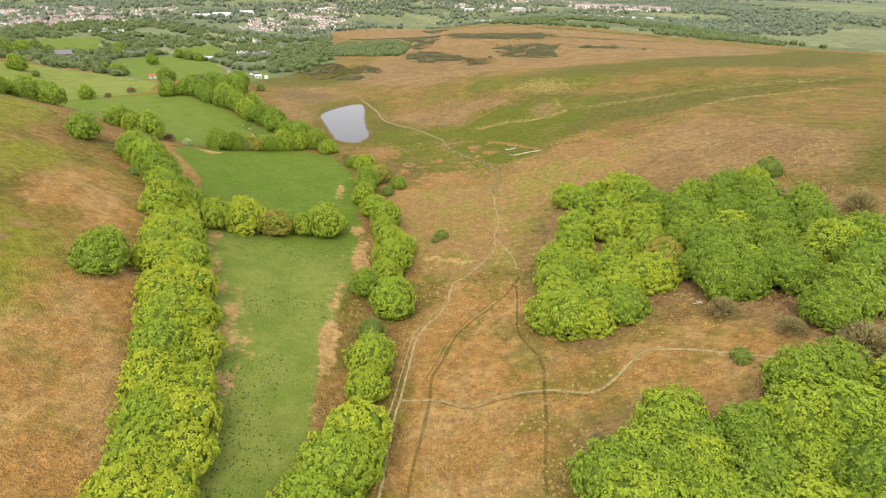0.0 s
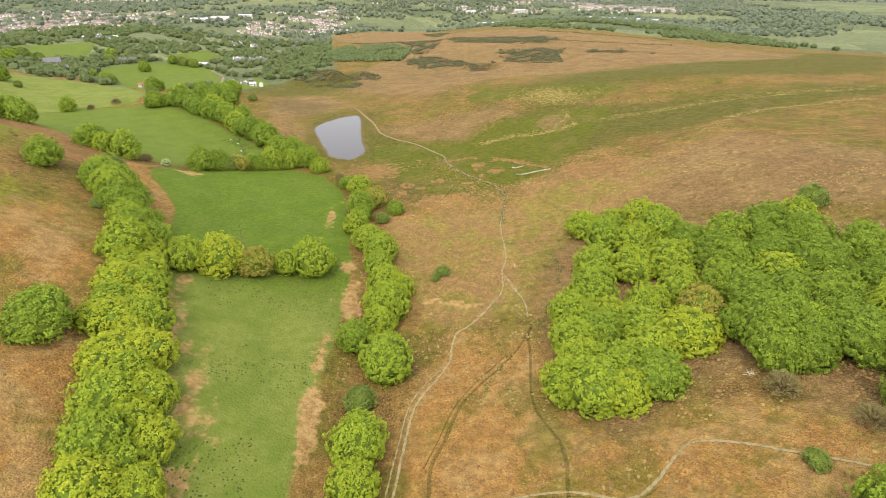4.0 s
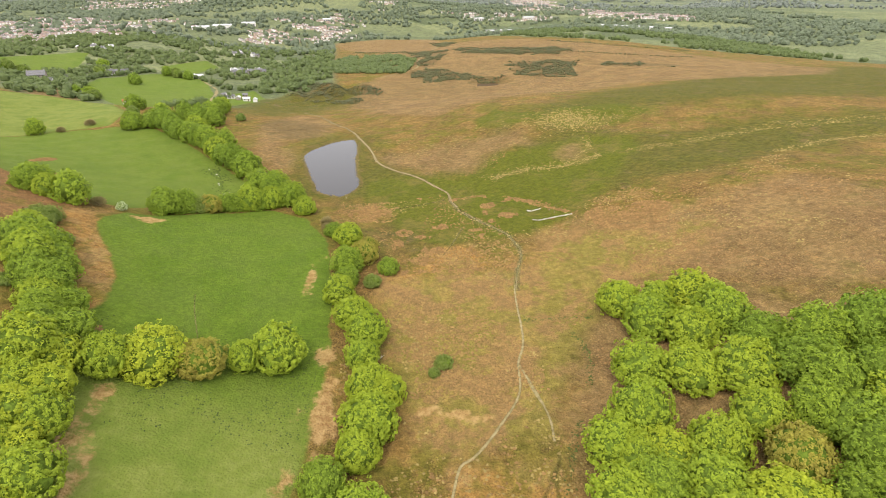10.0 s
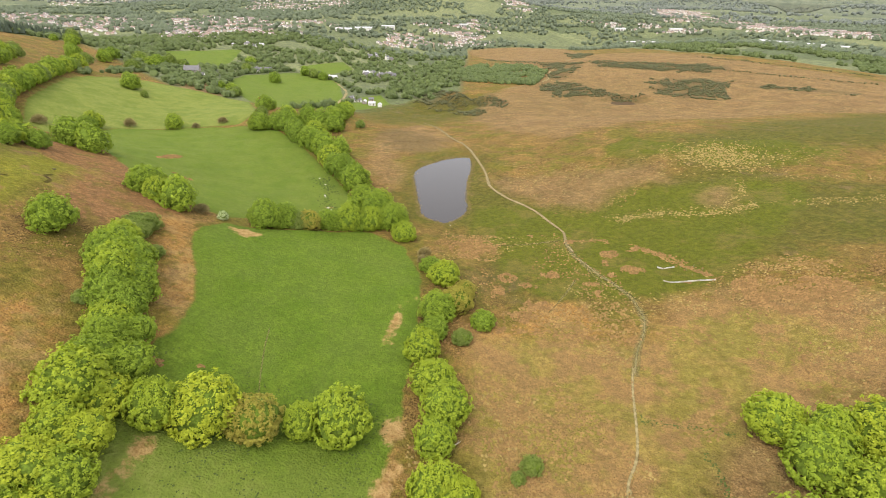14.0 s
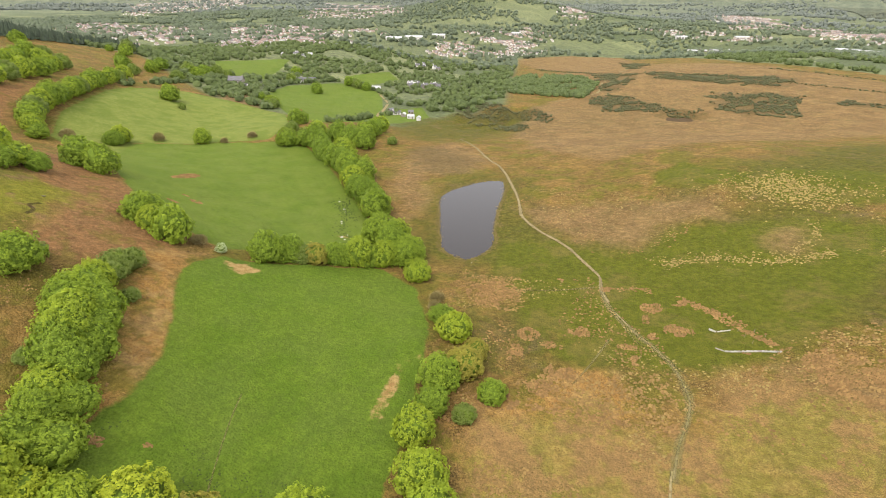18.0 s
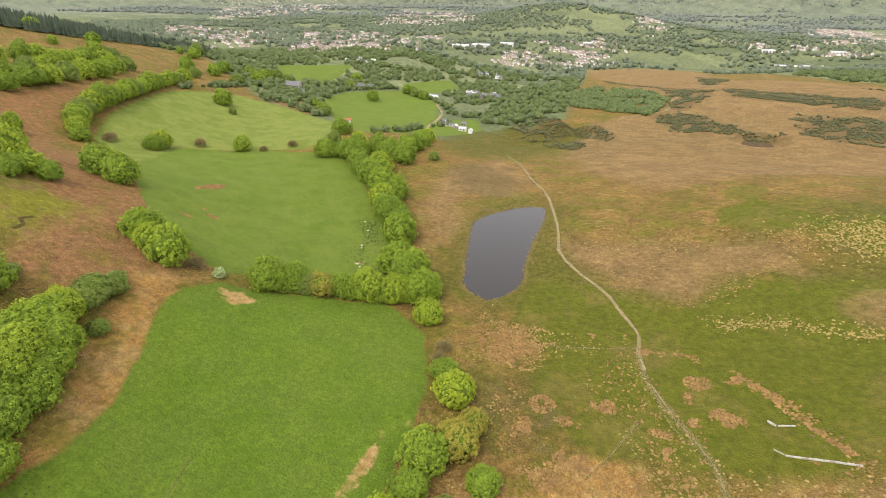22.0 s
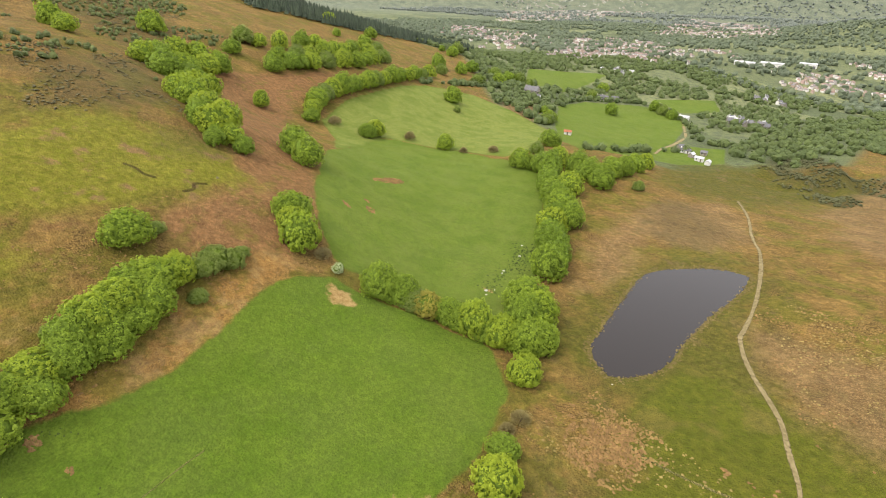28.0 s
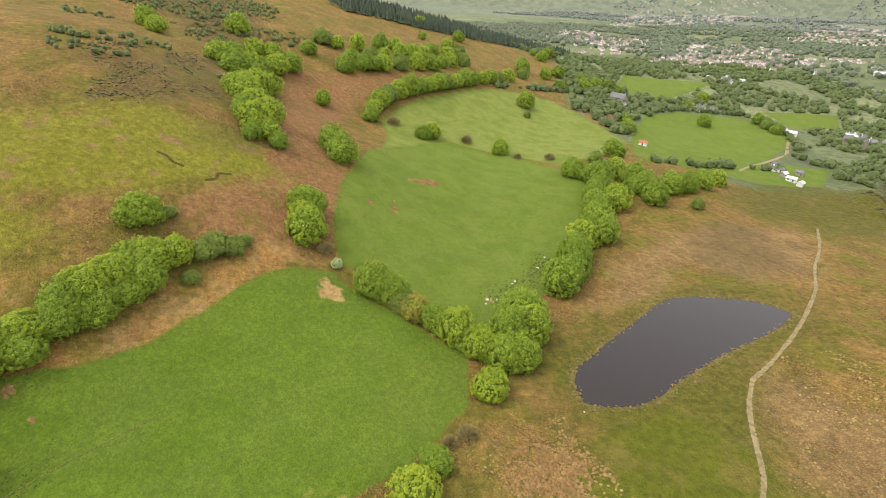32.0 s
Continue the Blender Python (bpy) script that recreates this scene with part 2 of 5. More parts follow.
FERN = [
    [(-316, 165), (-330, 200), (-355, 280), (-315, 223), (-281, 191), (-195, 157), (-171, 155), (-140, 135), (-128, 122), (-135, 108), (-160, 113), (-192, 130), (-282, 158)],
    [(-95, 52), (-94, 66), (-97, 78), (-105, 93), (-119, 109), (-123, 124), (-133, 116), (-122, 100), (-112, 82), (-102, 64), (-97, 50)],
    [(-30, -80), (-24, -50), (-20, -10), (-8, 18), (12, 17), (13, -8), (18, -30), (30, -24), (48, -30), (60, -50), (40, -52), (12, -48), (0, -62), (-10, -100)], [(-72, -60), (-80, -20), (-90, 10), (-100, 40), (-118, 60), (-128, 45), (-118, 10), (-112, -30), (-100, -80), (-78, -100)],
    [(-29, 94), (-15, 100), (-11, 104), (-6, 113), (7, 115), (12, 102), (4, 93), (-12, 88), (-26, 86)],
]
HILL_BRACKEN = [
    [(-346, 186), (-309, 181), (-330, 231), (-358, 272), (-310, 212), (-238, 171), (-165, 147), (-137, 132), (-131, 101), (-136, 86), (-148, 95), (-163, 122), (-188, 134), (-246, 153), (-315, 168)],
    [(-146, 64), (-148, 76), (-142, 73), (-141, 63)],
]
STRAW = [
    [(-27, 92), (2, 95), (17, 96), (25, 98), (34, 119), (46, 118), (57, 107), (71, 102), (88, 97), (72, 82), (50, 72), (34, 62), (20, 42), (13, 26), (-4, 20), (-17, 26), (-22, 60)],
]
RUST = [
    [(-60, 380), (60, 330), (180, 400), (330, 380), (400, 450), (320, 640), (200, 800), (60, 900), (-60, 840), (-10, 600), (-60, 540)],
    [(-34, 226), (48, 231), (48, 210), (36, 212), (25, 205), (15, 190), (-7, 196), (-22, 208)], [(60, 197), (71, 203), (66, 182), (59, 187)],
    [(45, 120), (80, 112), (125, 118), (150, 60), (120, 30), (70, 66), (55, 90)],
    [(16, 20), (8, -24), (21, -36), (39, -18), (49, -22), (48, -39), (53, -50), (67, -48), (120, 5), (96, 41), (44, 83), (28, 60)],
    [(4, -55), (13, -47), (33, -50), (50, -56), (60, -100), (0, -100)],
    [(-90, 262), (-66, 270), (-60, 300), (-92, 345), (-112, 300), (-100, 240), (-80, 205), (-75, 225)],
    [(-163, 1152), (-60, 1300), (57, 1400), (60, 900), (27, 765), (-88, 961)], [(36, 690), (184, 640), (330, 600), (300, 560), (175, 575), (27, 610)],
    [(-62, 512), (17, 507), (184, 445), (175, 420), (60, 330), (8, 290), (-40, 330)], [(-346, 452), (-337, 482), (-292, 436), (-277, 402), (-293, 388), (-312, 395)],
]
GORSE = [
    [(-6, 569), (29, 543), (38, 509), (2, 519)], [(-3, 740), (38, 703), (21, 623), (9, 618)], [(109, 578), (151, 578), (175, 569), (163, 527), (143, 471), (115, 484), (102, 511)], [(90, 696), (210, 669), (200, 637), (87, 667)],
    [(197, 544), (269, 508), (261, 492), (191, 524)], [(-90, 517), (-51, 510), (-37, 460), (-70, 485)], [(63, 508), (89, 492), (83, 484)], [(39, 1055), (74, 885), (42, 776)], [(-79, 444), (-58, 470), (-58, 429), (-70, 415)],
    [(-1, 615), (10, 736), (45, 730), (38, 681), (23, 615), (11, 588)], [(-7, 549), (11, 588), (39, 567), (49, 528), (29, 504), (8, 512)], [(59, 724), (115, 670), (184, 640), (177, 609), (110, 637), (59, 677)],
    [(-134, 510), (-123, 565), (-84, 525), (-70, 472), (-96, 443)], [(30, 547), (66, 513), (96, 483), (90, 483), (53, 492)], [(-71, 420), (-66, 449), (-54, 445), (-55, 420)],
]
DARK = GORSE + [
    [(-112, 305), (-111, 320), (-76, 308), (-67, 293), (-68, 270), (-90, 266), (-100, 281)], [(-35, 132), (-25, 132), (-20, 127), (-21, 109), (-28, 116)], [(-417, 100), (-496, 187), (-356, 162), (-306, 128), (-381, 116)],
    [(-229, 74), (-252, 98), (-300, 135), (-214, 116), (-197, 94), (-195, 73)], [(-188, 106), (-194, 121), (-186, 126), (-175, 109), (-179, 103)],
]
BARE = [(-47, 93, 0.9, 5), (-38, 53, 2.5, 3.5), (-36, 34, 2.0, 9), (-42, -8, 1.6, 22), (-110, 127, 5, 3.5), (-12, 34.5, 2.6, 1.3), (-6, 32.8, 3.4, 1.1), (-1, 31, 3.0, 1.5), (-62, -21.8, 2.4, 0.7), (-98, 177, 1.6, 1.3), (-43, 118, 1.3, 7), (-61, -30, 0.7, 8), (-65.2, -14, 0.9, 7), (-70.2, -3, 1.0, 6), (-74.6, 9, 1.1, 7), (-79.3, 22, 1.2, 7)]
MOOR = [(-150, 395), (-140, 430), (-124, 467), (-90, 556), (-118, 810), (-150, 1130), (-70, 1290), (57, 1400), (139, 1061), (190, 856), (252, 809), (308, 771), (390, 690), (900, 560), (1600, 300), (4900, -4000), (-4900, -4000),
        (-4900, 900), (-1500, 600), (-620, 480), (-540, 560), (-480, 520), (-330, 410), (-220, 395)]


def cover(x, y, polys):
    return np.clip(np.max([inside(x, y, p) for p in polys], axis=0), -30, 30)


def axis(lo, a, b, hi, d, grow):
    mid = list(np.arange(a, b + 0.1, d))
    up, s = [], d
    while (up or mid)[-1] < hi:
        s *= grow
        up.append((up or mid)[-1] + s)
    down, s = [], d
    while (down or mid[:1])[-1] > lo:
        s *= grow
        down.append((down or mid[:1])[-1] - s)
    return np.array(down[::-1] + mid + up)


def mesh_of(name, verts, faces, mats, smooth=False, slots=None):
    me = bpy.data.meshes.new(name)
    me.from_pydata([tuple(v) for v in verts], [], [tuple(int(i) for i in q) for q in faces])
    for m in mats if isinstance(mats, (list, tuple)) else [mats]:
        me.materials.append(m)
    if slots is not None:
        me.polygons.foreach_set("material_index", np.asarray(slots, np.int32))
    if smooth:
        me.polygons.foreach_set("use_smooth", np.ones(len(me.polygons), bool))
    me.update()
    return me


# ---- materials ----
def ground_material():
    m, nt = shader("hill_ground")
    pos = nd(nt, "NewGeometry").outputs["Position"]
    big, mid = noise_of(nt, pos, 0.018, 4.0), noise_of(nt, pos, 0.11, 5.0, 0.65)
    small, fine = noise_of(nt, pos, 0.55, 5.0, 0.75), noise_of(nt, pos, 2.2, 4.0, 0.75)
    tuft = nd(nt, "TexVoronoi", {"Vector": pos, "Scale": 1.9}).outputs["Distance"]
    at = lambda n: nd(nt, "Attribute", attribute_name=n).outputs["Fac"]
    grain = noise_of(nt, pos, 5.5, 3.0, 0.8)
    patchy = ramp(nt, noise_of(nt, pos, 0.06, 5.0, 0.75), 0.38, 0.62)
    # dark creases between tufts: their shadow edges painted into the ground colour
    tuft_shade = maths(nt, "MULTIPLY", ramp(nt, maths(nt, "ADD", tuft, maths(nt, "MULTIPLY", fine, 0.35)), 0.48, 0.74), patchy)
    edge = maths(nt, "MULTIPLY", maths(nt, "SUBTRACT", mid, 0.5), 1.0)

    def within(name, rag, soft, also=None):
        v = maths(nt, "ADD", at(name), maths(nt, "MULTIPLY", edge, rag))
        v = maths(nt, "ADD", v, maths(nt, "MULTIPLY", maths(nt, "SUBTRACT", small, 0.5), rag * 0.35))
        return ramp(nt, v, -soft, soft)

    def tone(a, b, n, lo=0.35, hi=0.65):
        return mixc(nt, ramp(nt, n, lo, hi), a, b)

    p1, p2 = noise_of(nt, pos, 0.05, 5.0, 0.7), noise_of(nt, nd(nt, "VectorMath", {0: pos, 1: (310.0, 90.0, 0.0)}, operation="ADD").outputs[0], 0.085, 5.0, 0.7)
    tan = tone((0.180, 0.114, 0.033), (0.300, 0.198, 0.064), small, 0.34, 0.66)
    tan = mixc(nt, maths(nt, "MULTIPLY", ramp(nt, fine, 0.46, 0.62), 0.72), tan, (0.112, 0.072, 0.024))
    olive = tone((0.098, 0.100, 0.014), (0.170, 0.152, 0.028), small)
    olive = mixc(nt, maths(nt, "MULTIPLY", ramp(nt, fine, 0.48, 0.66), 0.5), olive, (0.075, 0.070, 0.014))
    tan = mixc(nt, maths(nt, "MULTIPLY", ramp(nt, p1, 0.44, 0.56), 0.85), tan, olive)
    litter = mixc(nt, ramp(nt, fine, 0.44, 0.58), (0.245, 0.160, 0.055), (0.070, 0.043, 0.014))
    litter = mixc(nt, maths(nt, "MULTIPLY", ramp(nt, tuft, 0.28, 0.05), 0.5), litter, (0.33, 0.24, 0.095))
    tan = mixc(nt, maths(nt, "MULTIPLY", ramp(nt, p2, 0.5, 0.6), 0.85), tan, litter)
    tan = mixc(nt, maths(nt, "MULTIPLY", tuft_shade, 0.4), tan, (0.062, 0.040, 0.013))
    valley_field = nd(nt, "TexVoronoi", {"Vector": pos, "Scale": 0.0085}, feature="F1").outputs["Color"]
    vf = nd(nt, "SeparateColor", {0: valley_field}).outputs[0]
    # valley field greens paled and greyed: haze mixed into the ground colour
    vale = mixc(nt, vf, (0.098, 0.124, 0.060), (0.200, 0.222, 0.108))
    vale = mixc(nt, maths(nt, "MULTIPLY", ramp(nt, mid, 0.45, 0.62), 0.7), vale, (0.082, 0.098, 0.062))
    # distance haze as colour: blue-grey that strengthens towards the far hills
    vale = mixc(nt, maths(nt, "MULTIPLY", at("far_haze"), 0.8), vale, mixc(nt, ramp(nt, big, 0.4, 0.6), (0.118, 0.140, 0.112), (0.168, 0.188, 0.142)))
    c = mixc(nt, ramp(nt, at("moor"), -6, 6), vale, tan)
    green = tone((0.066, 0.075, 0.011), (0.115, 0.108, 0.020), small)
    green = mixc(nt, ramp(nt, mid, 0.56, 0.68), green, (0.135, 0.104, 0.043))
    green = mixc(nt, maths(nt, "MULTIPLY", ramp(nt, fine, 0.50, 0.66), 0.6), green, (0.045, 0.047, 0.012))
    c = mixc(nt, maths(nt, "MULTIPLY", within("moor_green", 44.0, 12.0), 0.85), c, green)
    meadow = tone((0.080, 0.096, 0.009), (0.108, 0.117, 0.014), small)
    meadow = mixc(nt, maths(nt, "MULTIPLY", ramp(nt, fine, 0.50, 0.68), 0.55), meadow, (0.058, 0.064, 0.012))
    meadow = mixc(nt, maths(nt, "MULTIPLY", ramp(nt, p1, 0.50, 0.62), 0.6), meadow, (0.150, 0.122, 0.034))
    c = mixc(nt, maths(nt, "MULTIPLY", within("meadow", 16.0, 4.0), 0.92), c, meadow)
    rust = tone((0.194, 0.126, 0.054), (0.300, 0.202, 0.094), small, 0.3, 0.7)
    rust = mixc(nt, maths(nt, "MULTIPLY", ramp(nt, fine, 0.48, 0.66), 0.6), rust, (0.108, 0.060, 0.026))
    rust = mixc(nt, maths(nt, "MULTIPLY", ramp(nt, mid, 0.54, 0.68), 0.6), rust, (0.130, 0.112, 0.036))
    rust = mixc(nt, maths(nt, "MULTIPLY", tuft_shade, 0.5), rust, (0.070, 0.040, 0.018))
    c = mixc(nt, maths(nt, "MULTIPLY", within("rust", 24.0, 7.0), 0.85), c, rust)
    fern = tone((0.262, 0.146, 0.046), (0.352, 0.210, 0.070), small, 0.34, 0.66)
    fern = mixc(nt, maths(nt, "MULTIPLY", ramp(nt, fine, 0.46, 0.62), 0.75), fern, (0.120, 0.064, 0.021))
    fern = mixc(nt, maths(nt, "MULTIPLY", ramp(nt, p2, 0.46, 0.60), 0.7), fern, tone((0.280, 0.186, 0.080), (0.365, 0.248, 0.105), small))
    fern = mixc(nt, maths(nt, "MULTIPLY", ramp(nt, p1, 0.48, 0.60), 0.7), fern, olive)
    c = mixc(nt, maths(nt, "MULTIPLY", within("fern", 14.0, 3.0), 0.9), c, fern)
    bracken = tone((0.185, 0.098, 0.042), (0.295, 0.168, 0.076), small, 0.32, 0.68)
    bracken = mixc(nt, maths(nt, "MULTIPLY", ramp(nt, fine, 0.46, 0.62), 0.7), bracken, (0.092, 0.047, 0.020))
    bracken = mixc(nt, maths(nt, "MULTIPLY", ramp(nt, p2, 0.54, 0.64), 0.6), bracken, olive)
    c = mixc(nt, maths(nt, "MULTIPLY", within("bracken", 16.0, 3.0), 0.92), c, bracken)
    straw = tone((0.218, 0.158, 0.046), (0.304, 0.224, 0.072), small, 0.3, 0.7)
    straw = mixc(nt, maths(nt, "MULTIPLY", ramp(nt, p1, 0.39, 0.53), 0.9), straw, tone((0.165, 0.148, 0.030), (0.235, 0.198, 0.052), small))
    straw = mixc(nt, maths(nt, "MULTIPLY", ramp(nt, p2, 0.45, 0.57), 0.8), straw, (0.262, 0.158, 0.072))
    straw = mixc(nt, maths(nt, "MULTIPLY", ramp(nt, fine, 0.47, 0.62), 0.6), straw, (0.125, 0.088, 0.028))
    c = mixc(nt, maths(nt, "MULTIPLY", within("straw", 14.0, 4.0), 0.9), c, straw)
    hill = tone((0.135, 0.146, 0.015), (0.215, 0.196, 0.030), small)
    hill = mixc(nt, maths(nt, "MULTIPLY", ramp(nt, fine, 0.5, 0.66), 0.6), hill, (0.078, 0.074, 0.014))
    hill = mixc(nt, ramp(nt, mid, 0.55, 0.68), hill, (0.215, 0.140, 0.060))
    c = mixc(nt, within("hill_green", 30.0, 6.0), c, hill)
    c = mixc(nt, maths(nt, "MULTIPLY", maths(nt, "MULTIPLY", within("dark", 34.0, 7.0), 0.55), ramp(nt, small, 0.25, 0.55)), c, tone((0.055, 0.050, 0.020), (0.101, 0.082, 0.036), small))
    sward = tone((0.072, 0.115, 0.010), (0.094, 0.138, 0.014), mid, 0.35, 0.65)
    sward = mixc(nt, maths(nt, "MULTIPLY", ramp(nt, small, 0.52, 0.72), 0.5), sward, (0.048, 0.084, 0.007))
    sward = mixc(nt, maths(nt, "MULTIPLY", ramp(nt, p1, 0.44, 0.62), 0.45), sward, (0.086, 0.118, 0.020))
    sward = mixc(nt, maths(nt, "MULTIPLY", ramp(nt, big, 0.48, 0.66), 0.5), sward, (0.098, 0.130, 0.018))
    sward = mixc(nt, maths(nt, "MULTIPLY", ramp(nt, fine, 0.45, 0.65), 0.5), sward, (0.044, 0.078, 0.006))
    sward = mixc(nt, maths(nt, "MULTIPLY", ramp(nt, grain, 0.55, 0.75), 0.45), sward, (0.112, 0.142, 0.030))
    c = mixc(nt, ramp(nt, grain, 0.60, 0.40, 0.0, 0.62), c, mixc(nt, 1.0, c, (0.31, 0.28, 0.23), "MULTIPLY"))
    uneven = noise_of(nt, pos, 0.42, 8.0, 0.82)
    c = mixc(nt, 1.0, c, nd(nt, "CombineXYZ", {0: ramp(nt, uneven, 0.34, 0.64, 1.26, 0.80), 1: ramp(nt, uneven, 0.34, 0.64, 1.22, 0.81), 2: ramp(nt, uneven, 0.34, 0.64, 1.14, 0.80)}).outputs[0], "MULTIPLY")
    k = ramp(nt, noise_of(nt, pos, 0.8, 8.0, 0.8), 0.34, 0.64, 1.16, 0.80)
    sward = mixc(nt, 1.0, sward, nd(nt, "CombineXYZ", {0: k, 1: k, 2: k}).outputs[0], "MULTIPLY")
    c = mixc(nt, within("pasture", 4.5, 0.6), c, sward)
    pale = mixc(nt, ramp(nt, p2, 0.42, 0.62), tone((0.132, 0.156, 0.030), (0.182, 0.194, 0.050), small), (0.110, 0.142, 0.025))
    pale = mixc(nt, maths(nt, "MULTIPLY", ramp(nt, fine, 0.5, 0.66), 0.45), pale, (0.075, 0.095, 0.016))
    c = mixc(nt, maths(nt, "MULTIPLY", at("pale_sward"), 0.85), c, pale)
    c = mixc(nt, maths(nt, "MULTIPLY", within("bare", 9.0, 0.7), 0.9), c, tone((0.21, 0.120, 0.045), (0.33, 0.220, 0.095), small))
    h = maths(nt, "ADD", maths(nt, "ADD", maths(nt, "MULTIPLY", small, 0.7), maths(nt, "MULTIPLY", grain, 0.12)), maths(nt, "ADD", maths(nt, "MULTIPLY", fine, 0.25), maths(nt, "MULTIPLY", tuft, -0.35)))
    finish(nt, c, 0.95, 0.08, h, 1.0, 0.75)
    return m


def leaf_material(name, a, b, deep):
    m, nt = shader(name)
    geo = nd(nt, "NewGeometry")
    r = geo.outputs["Random Per Island"]
    ob = nd(nt, "ObjectInfo").outputs["Random"]
    n = noise_of(nt, geo.outputs["Position"], 0.6, 3.0)
    c = mixc(nt, ob, a, b)
    c = mixc(nt, ramp(nt, r, 0.0, 0.75, 0.45, 1.0), deep, c)
    c = mixc(nt, maths(nt, "MULTIPLY", ramp(nt, r, 0.75, 1.0), 0.5), c, [v * 1.25 for v in a])
    c = mixc(nt, maths(nt, "MULTIPLY", ramp(nt, n, 0.48, 0.66), 0.45), c, deep)
    up = nd(nt, "VectorMath", {0: geo.outputs["Normal"], 1: (0.0, 0.0, 0.35)}, operation="ADD").outputs[0]
    up = nd(nt, "VectorMath", {0: up}, operation="NORMALIZE").outputs[0]
    d = nd(nt, "BsdfPrincipled", {"Base Color": c, "Roughness": 0.65, "Specular IOR Level": 0.2, "Normal": up})
    t = nd(nt, "BsdfTranslucent", {0: c, "Normal": up})
    mx = nd(nt, "MixShader", {0: 0.36, 1: d.outputs[0], 2: t.outputs[0]})
    nd(nt, "OutputMaterial", {0: mx.outputs[0]})
    return m


def water_material(name, deep):
    m, nt = shader(name)
    pos = nd(nt, "NewGeometry").outputs["Position"]
    n = noise_of(nt, pos, 1.6, 3.0)
    p = finish(nt, deep, 0.05, 0.5, n, 0.05, 0.05)
    p.inputs["IOR"].default_value = 1.33
    return m


def track_material(name, a, b, full=1.0):
    m, nt = shader(name)
    pos = nd(nt, "NewGeometry").outputs["Position"]
    n, n2 = noise_of(nt, pos, 0.9, 4.0, 0.7), noise_of(nt, pos, 5.0, 3.0)
    c = mixc(nt, ramp(nt, n, 0.35, 0.65), a, b)
    c = mixc(nt, maths(nt, "MULTIPLY", n2, 0.4), c, [v * 0.6 for v in a])
    p = nd(nt, "BsdfPrincipled", {"Base Color": c, "Roughness": 0.95, "Specular IOR Level": 0.1})
    b2 = nd(nt, "Bump", {"Strength": 0.5, "Distance": 0.1, "Height": n2})
    nt.links.new(b2.outputs[0], p.inputs["Normal"])
    e = nd(nt, "Attribute", attribute_name="wear").outputs["Fac"]
    k = ramp(nt, maths(nt, "ADD", e, maths(nt, "MULTIPLY", maths(nt, "SUBTRACT", n, 0.5), 1.0)), 0.2, 0.75, 0.0, full)
    mx = nd(nt, "MixShader", {0: k, 1: nd(nt, "BsdfTransparent").outputs[0], 2: p.outputs[0]})
    nd(nt, "OutputMaterial", {0: mx.outputs[0]})
    return m


GROUND = ground_material()
LEAF = {
    "bright": leaf_material("young_leaf", (0.292, 0.355, 0.023), (0.220, 0.300, 0.021), (0.128, 0.186, 0.013)),
    "fresh": leaf_material("fresh_leaf", (0.355, 0.395, 0.025), (0.285, 0.345, 0.021), (0.175, 0.228, 0.014)),
    "mid": leaf_material("beech_leaf", (0.222, 0.300, 0.022), (0.160, 0.236, 0.020), (0.092, 0.142, 0.011)),
    "dark": leaf_material("dark_leaf", (0.185, 0.235, 0.042), (0.15, 0.195, 0.038), (0.095, 0.13, 0.024)),
    "olive": leaf_material("budding_leaf", (0.315, 0.290, 0.040), (0.260, 0.235, 0.036), (0.160, 0.140, 0.022)),
    "twig": leaf_material("bare_twig", (0.27, 0.225, 0.085), (0.22, 0.185, 0.075), (0.14, 0.110, 0.048)),
    "blossom": leaf_material("may_blossom", (0.50, 0.54, 0.34), (0.30, 0.37, 0.13), (0.14, 0.20, 0.04)),
    # valley wood leaf, greyed to carry some haze in its colour
    "far": leaf_material("hazed_far_leaf", (0.138, 0.166, 0.096), (0.108, 0.136, 0.084), (0.084, 0.106, 0.070)),
    "vale": leaf_material("vale_leaf", (0.122, 0.156, 0.048), (0.090, 0.124, 0.040), (0.062, 0.088, 0.030)),
    "fir": leaf_material("fir_needle", (0.065, 0.088, 0.05), (0.052, 0.072, 0.042), (0.034, 0.046, 0.028)),
    # farthest woods: leaf colour paled and blued to stand for haze
    "distant": leaf_material("hazed_distant_leaf", (0.168, 0.190, 0.154), (0.138, 0.158, 0.132), (0.112, 0.130, 0.112)),
    "heather": leaf_material("heather_leaf", (0.14, 0.125, 0.052), (0.115, 0.102, 0.045), (0.08, 0.07, 0.032)),
    "scrub": leaf_material("hill_scrub_leaf", (0.135, 0.160, 0.045), (0.100, 0.125, 0.038), (0.066, 0.082, 0.026)),
    "gorse": leaf_material("gorse_scrub", (0.11, 0.115, 0.045), (0.085, 0.088, 0.036), (0.055, 0.055, 0.022)),
}
BARK = plain("bark", (0.10, 0.075, 0.05), 0.9, 0.3, 3.0)
WATER = water_material("pond_water", (0.013, 0.009, 0.007))
EARTH = track_material("trodden_earth", (0.155, 0.128, 0.056), (0.262, 0.212, 0.110))
FADED = track_material("faded_track", (0.140, 0.112, 0.050), (0.245, 0.195, 0.100), 0.9)
FAINT = track_material("faint_track", (0.135, 0.125, 0.040), (0.21, 0.17, 0.075), 0.5)
RUT = track_material("dark_rut", (0.085, 0.080, 0.018), (0.140, 0.125, 0.034), 0.42)
SCARP = track_material("dark_scarp", (0.050, 0.036, 0.018), (0.095, 0.066, 0.030), 0.55)
STONE = plain("pale_stone", (0.38, 0.36, 0.31), 0.85, 0.2, 1.5)
WHITEWALL = plain("white_wall", (0.62, 0.60, 0.56), 0.8, 0.08, 0.6)
RUBBLE = plain("rubble_wall", (0.26, 0.23, 0.19), 0.9, 0.3, 1.2)
SLATE = plain("slate_roof", (0.13, 0.125, 0.13), 0.7, 0.25, 0.8)
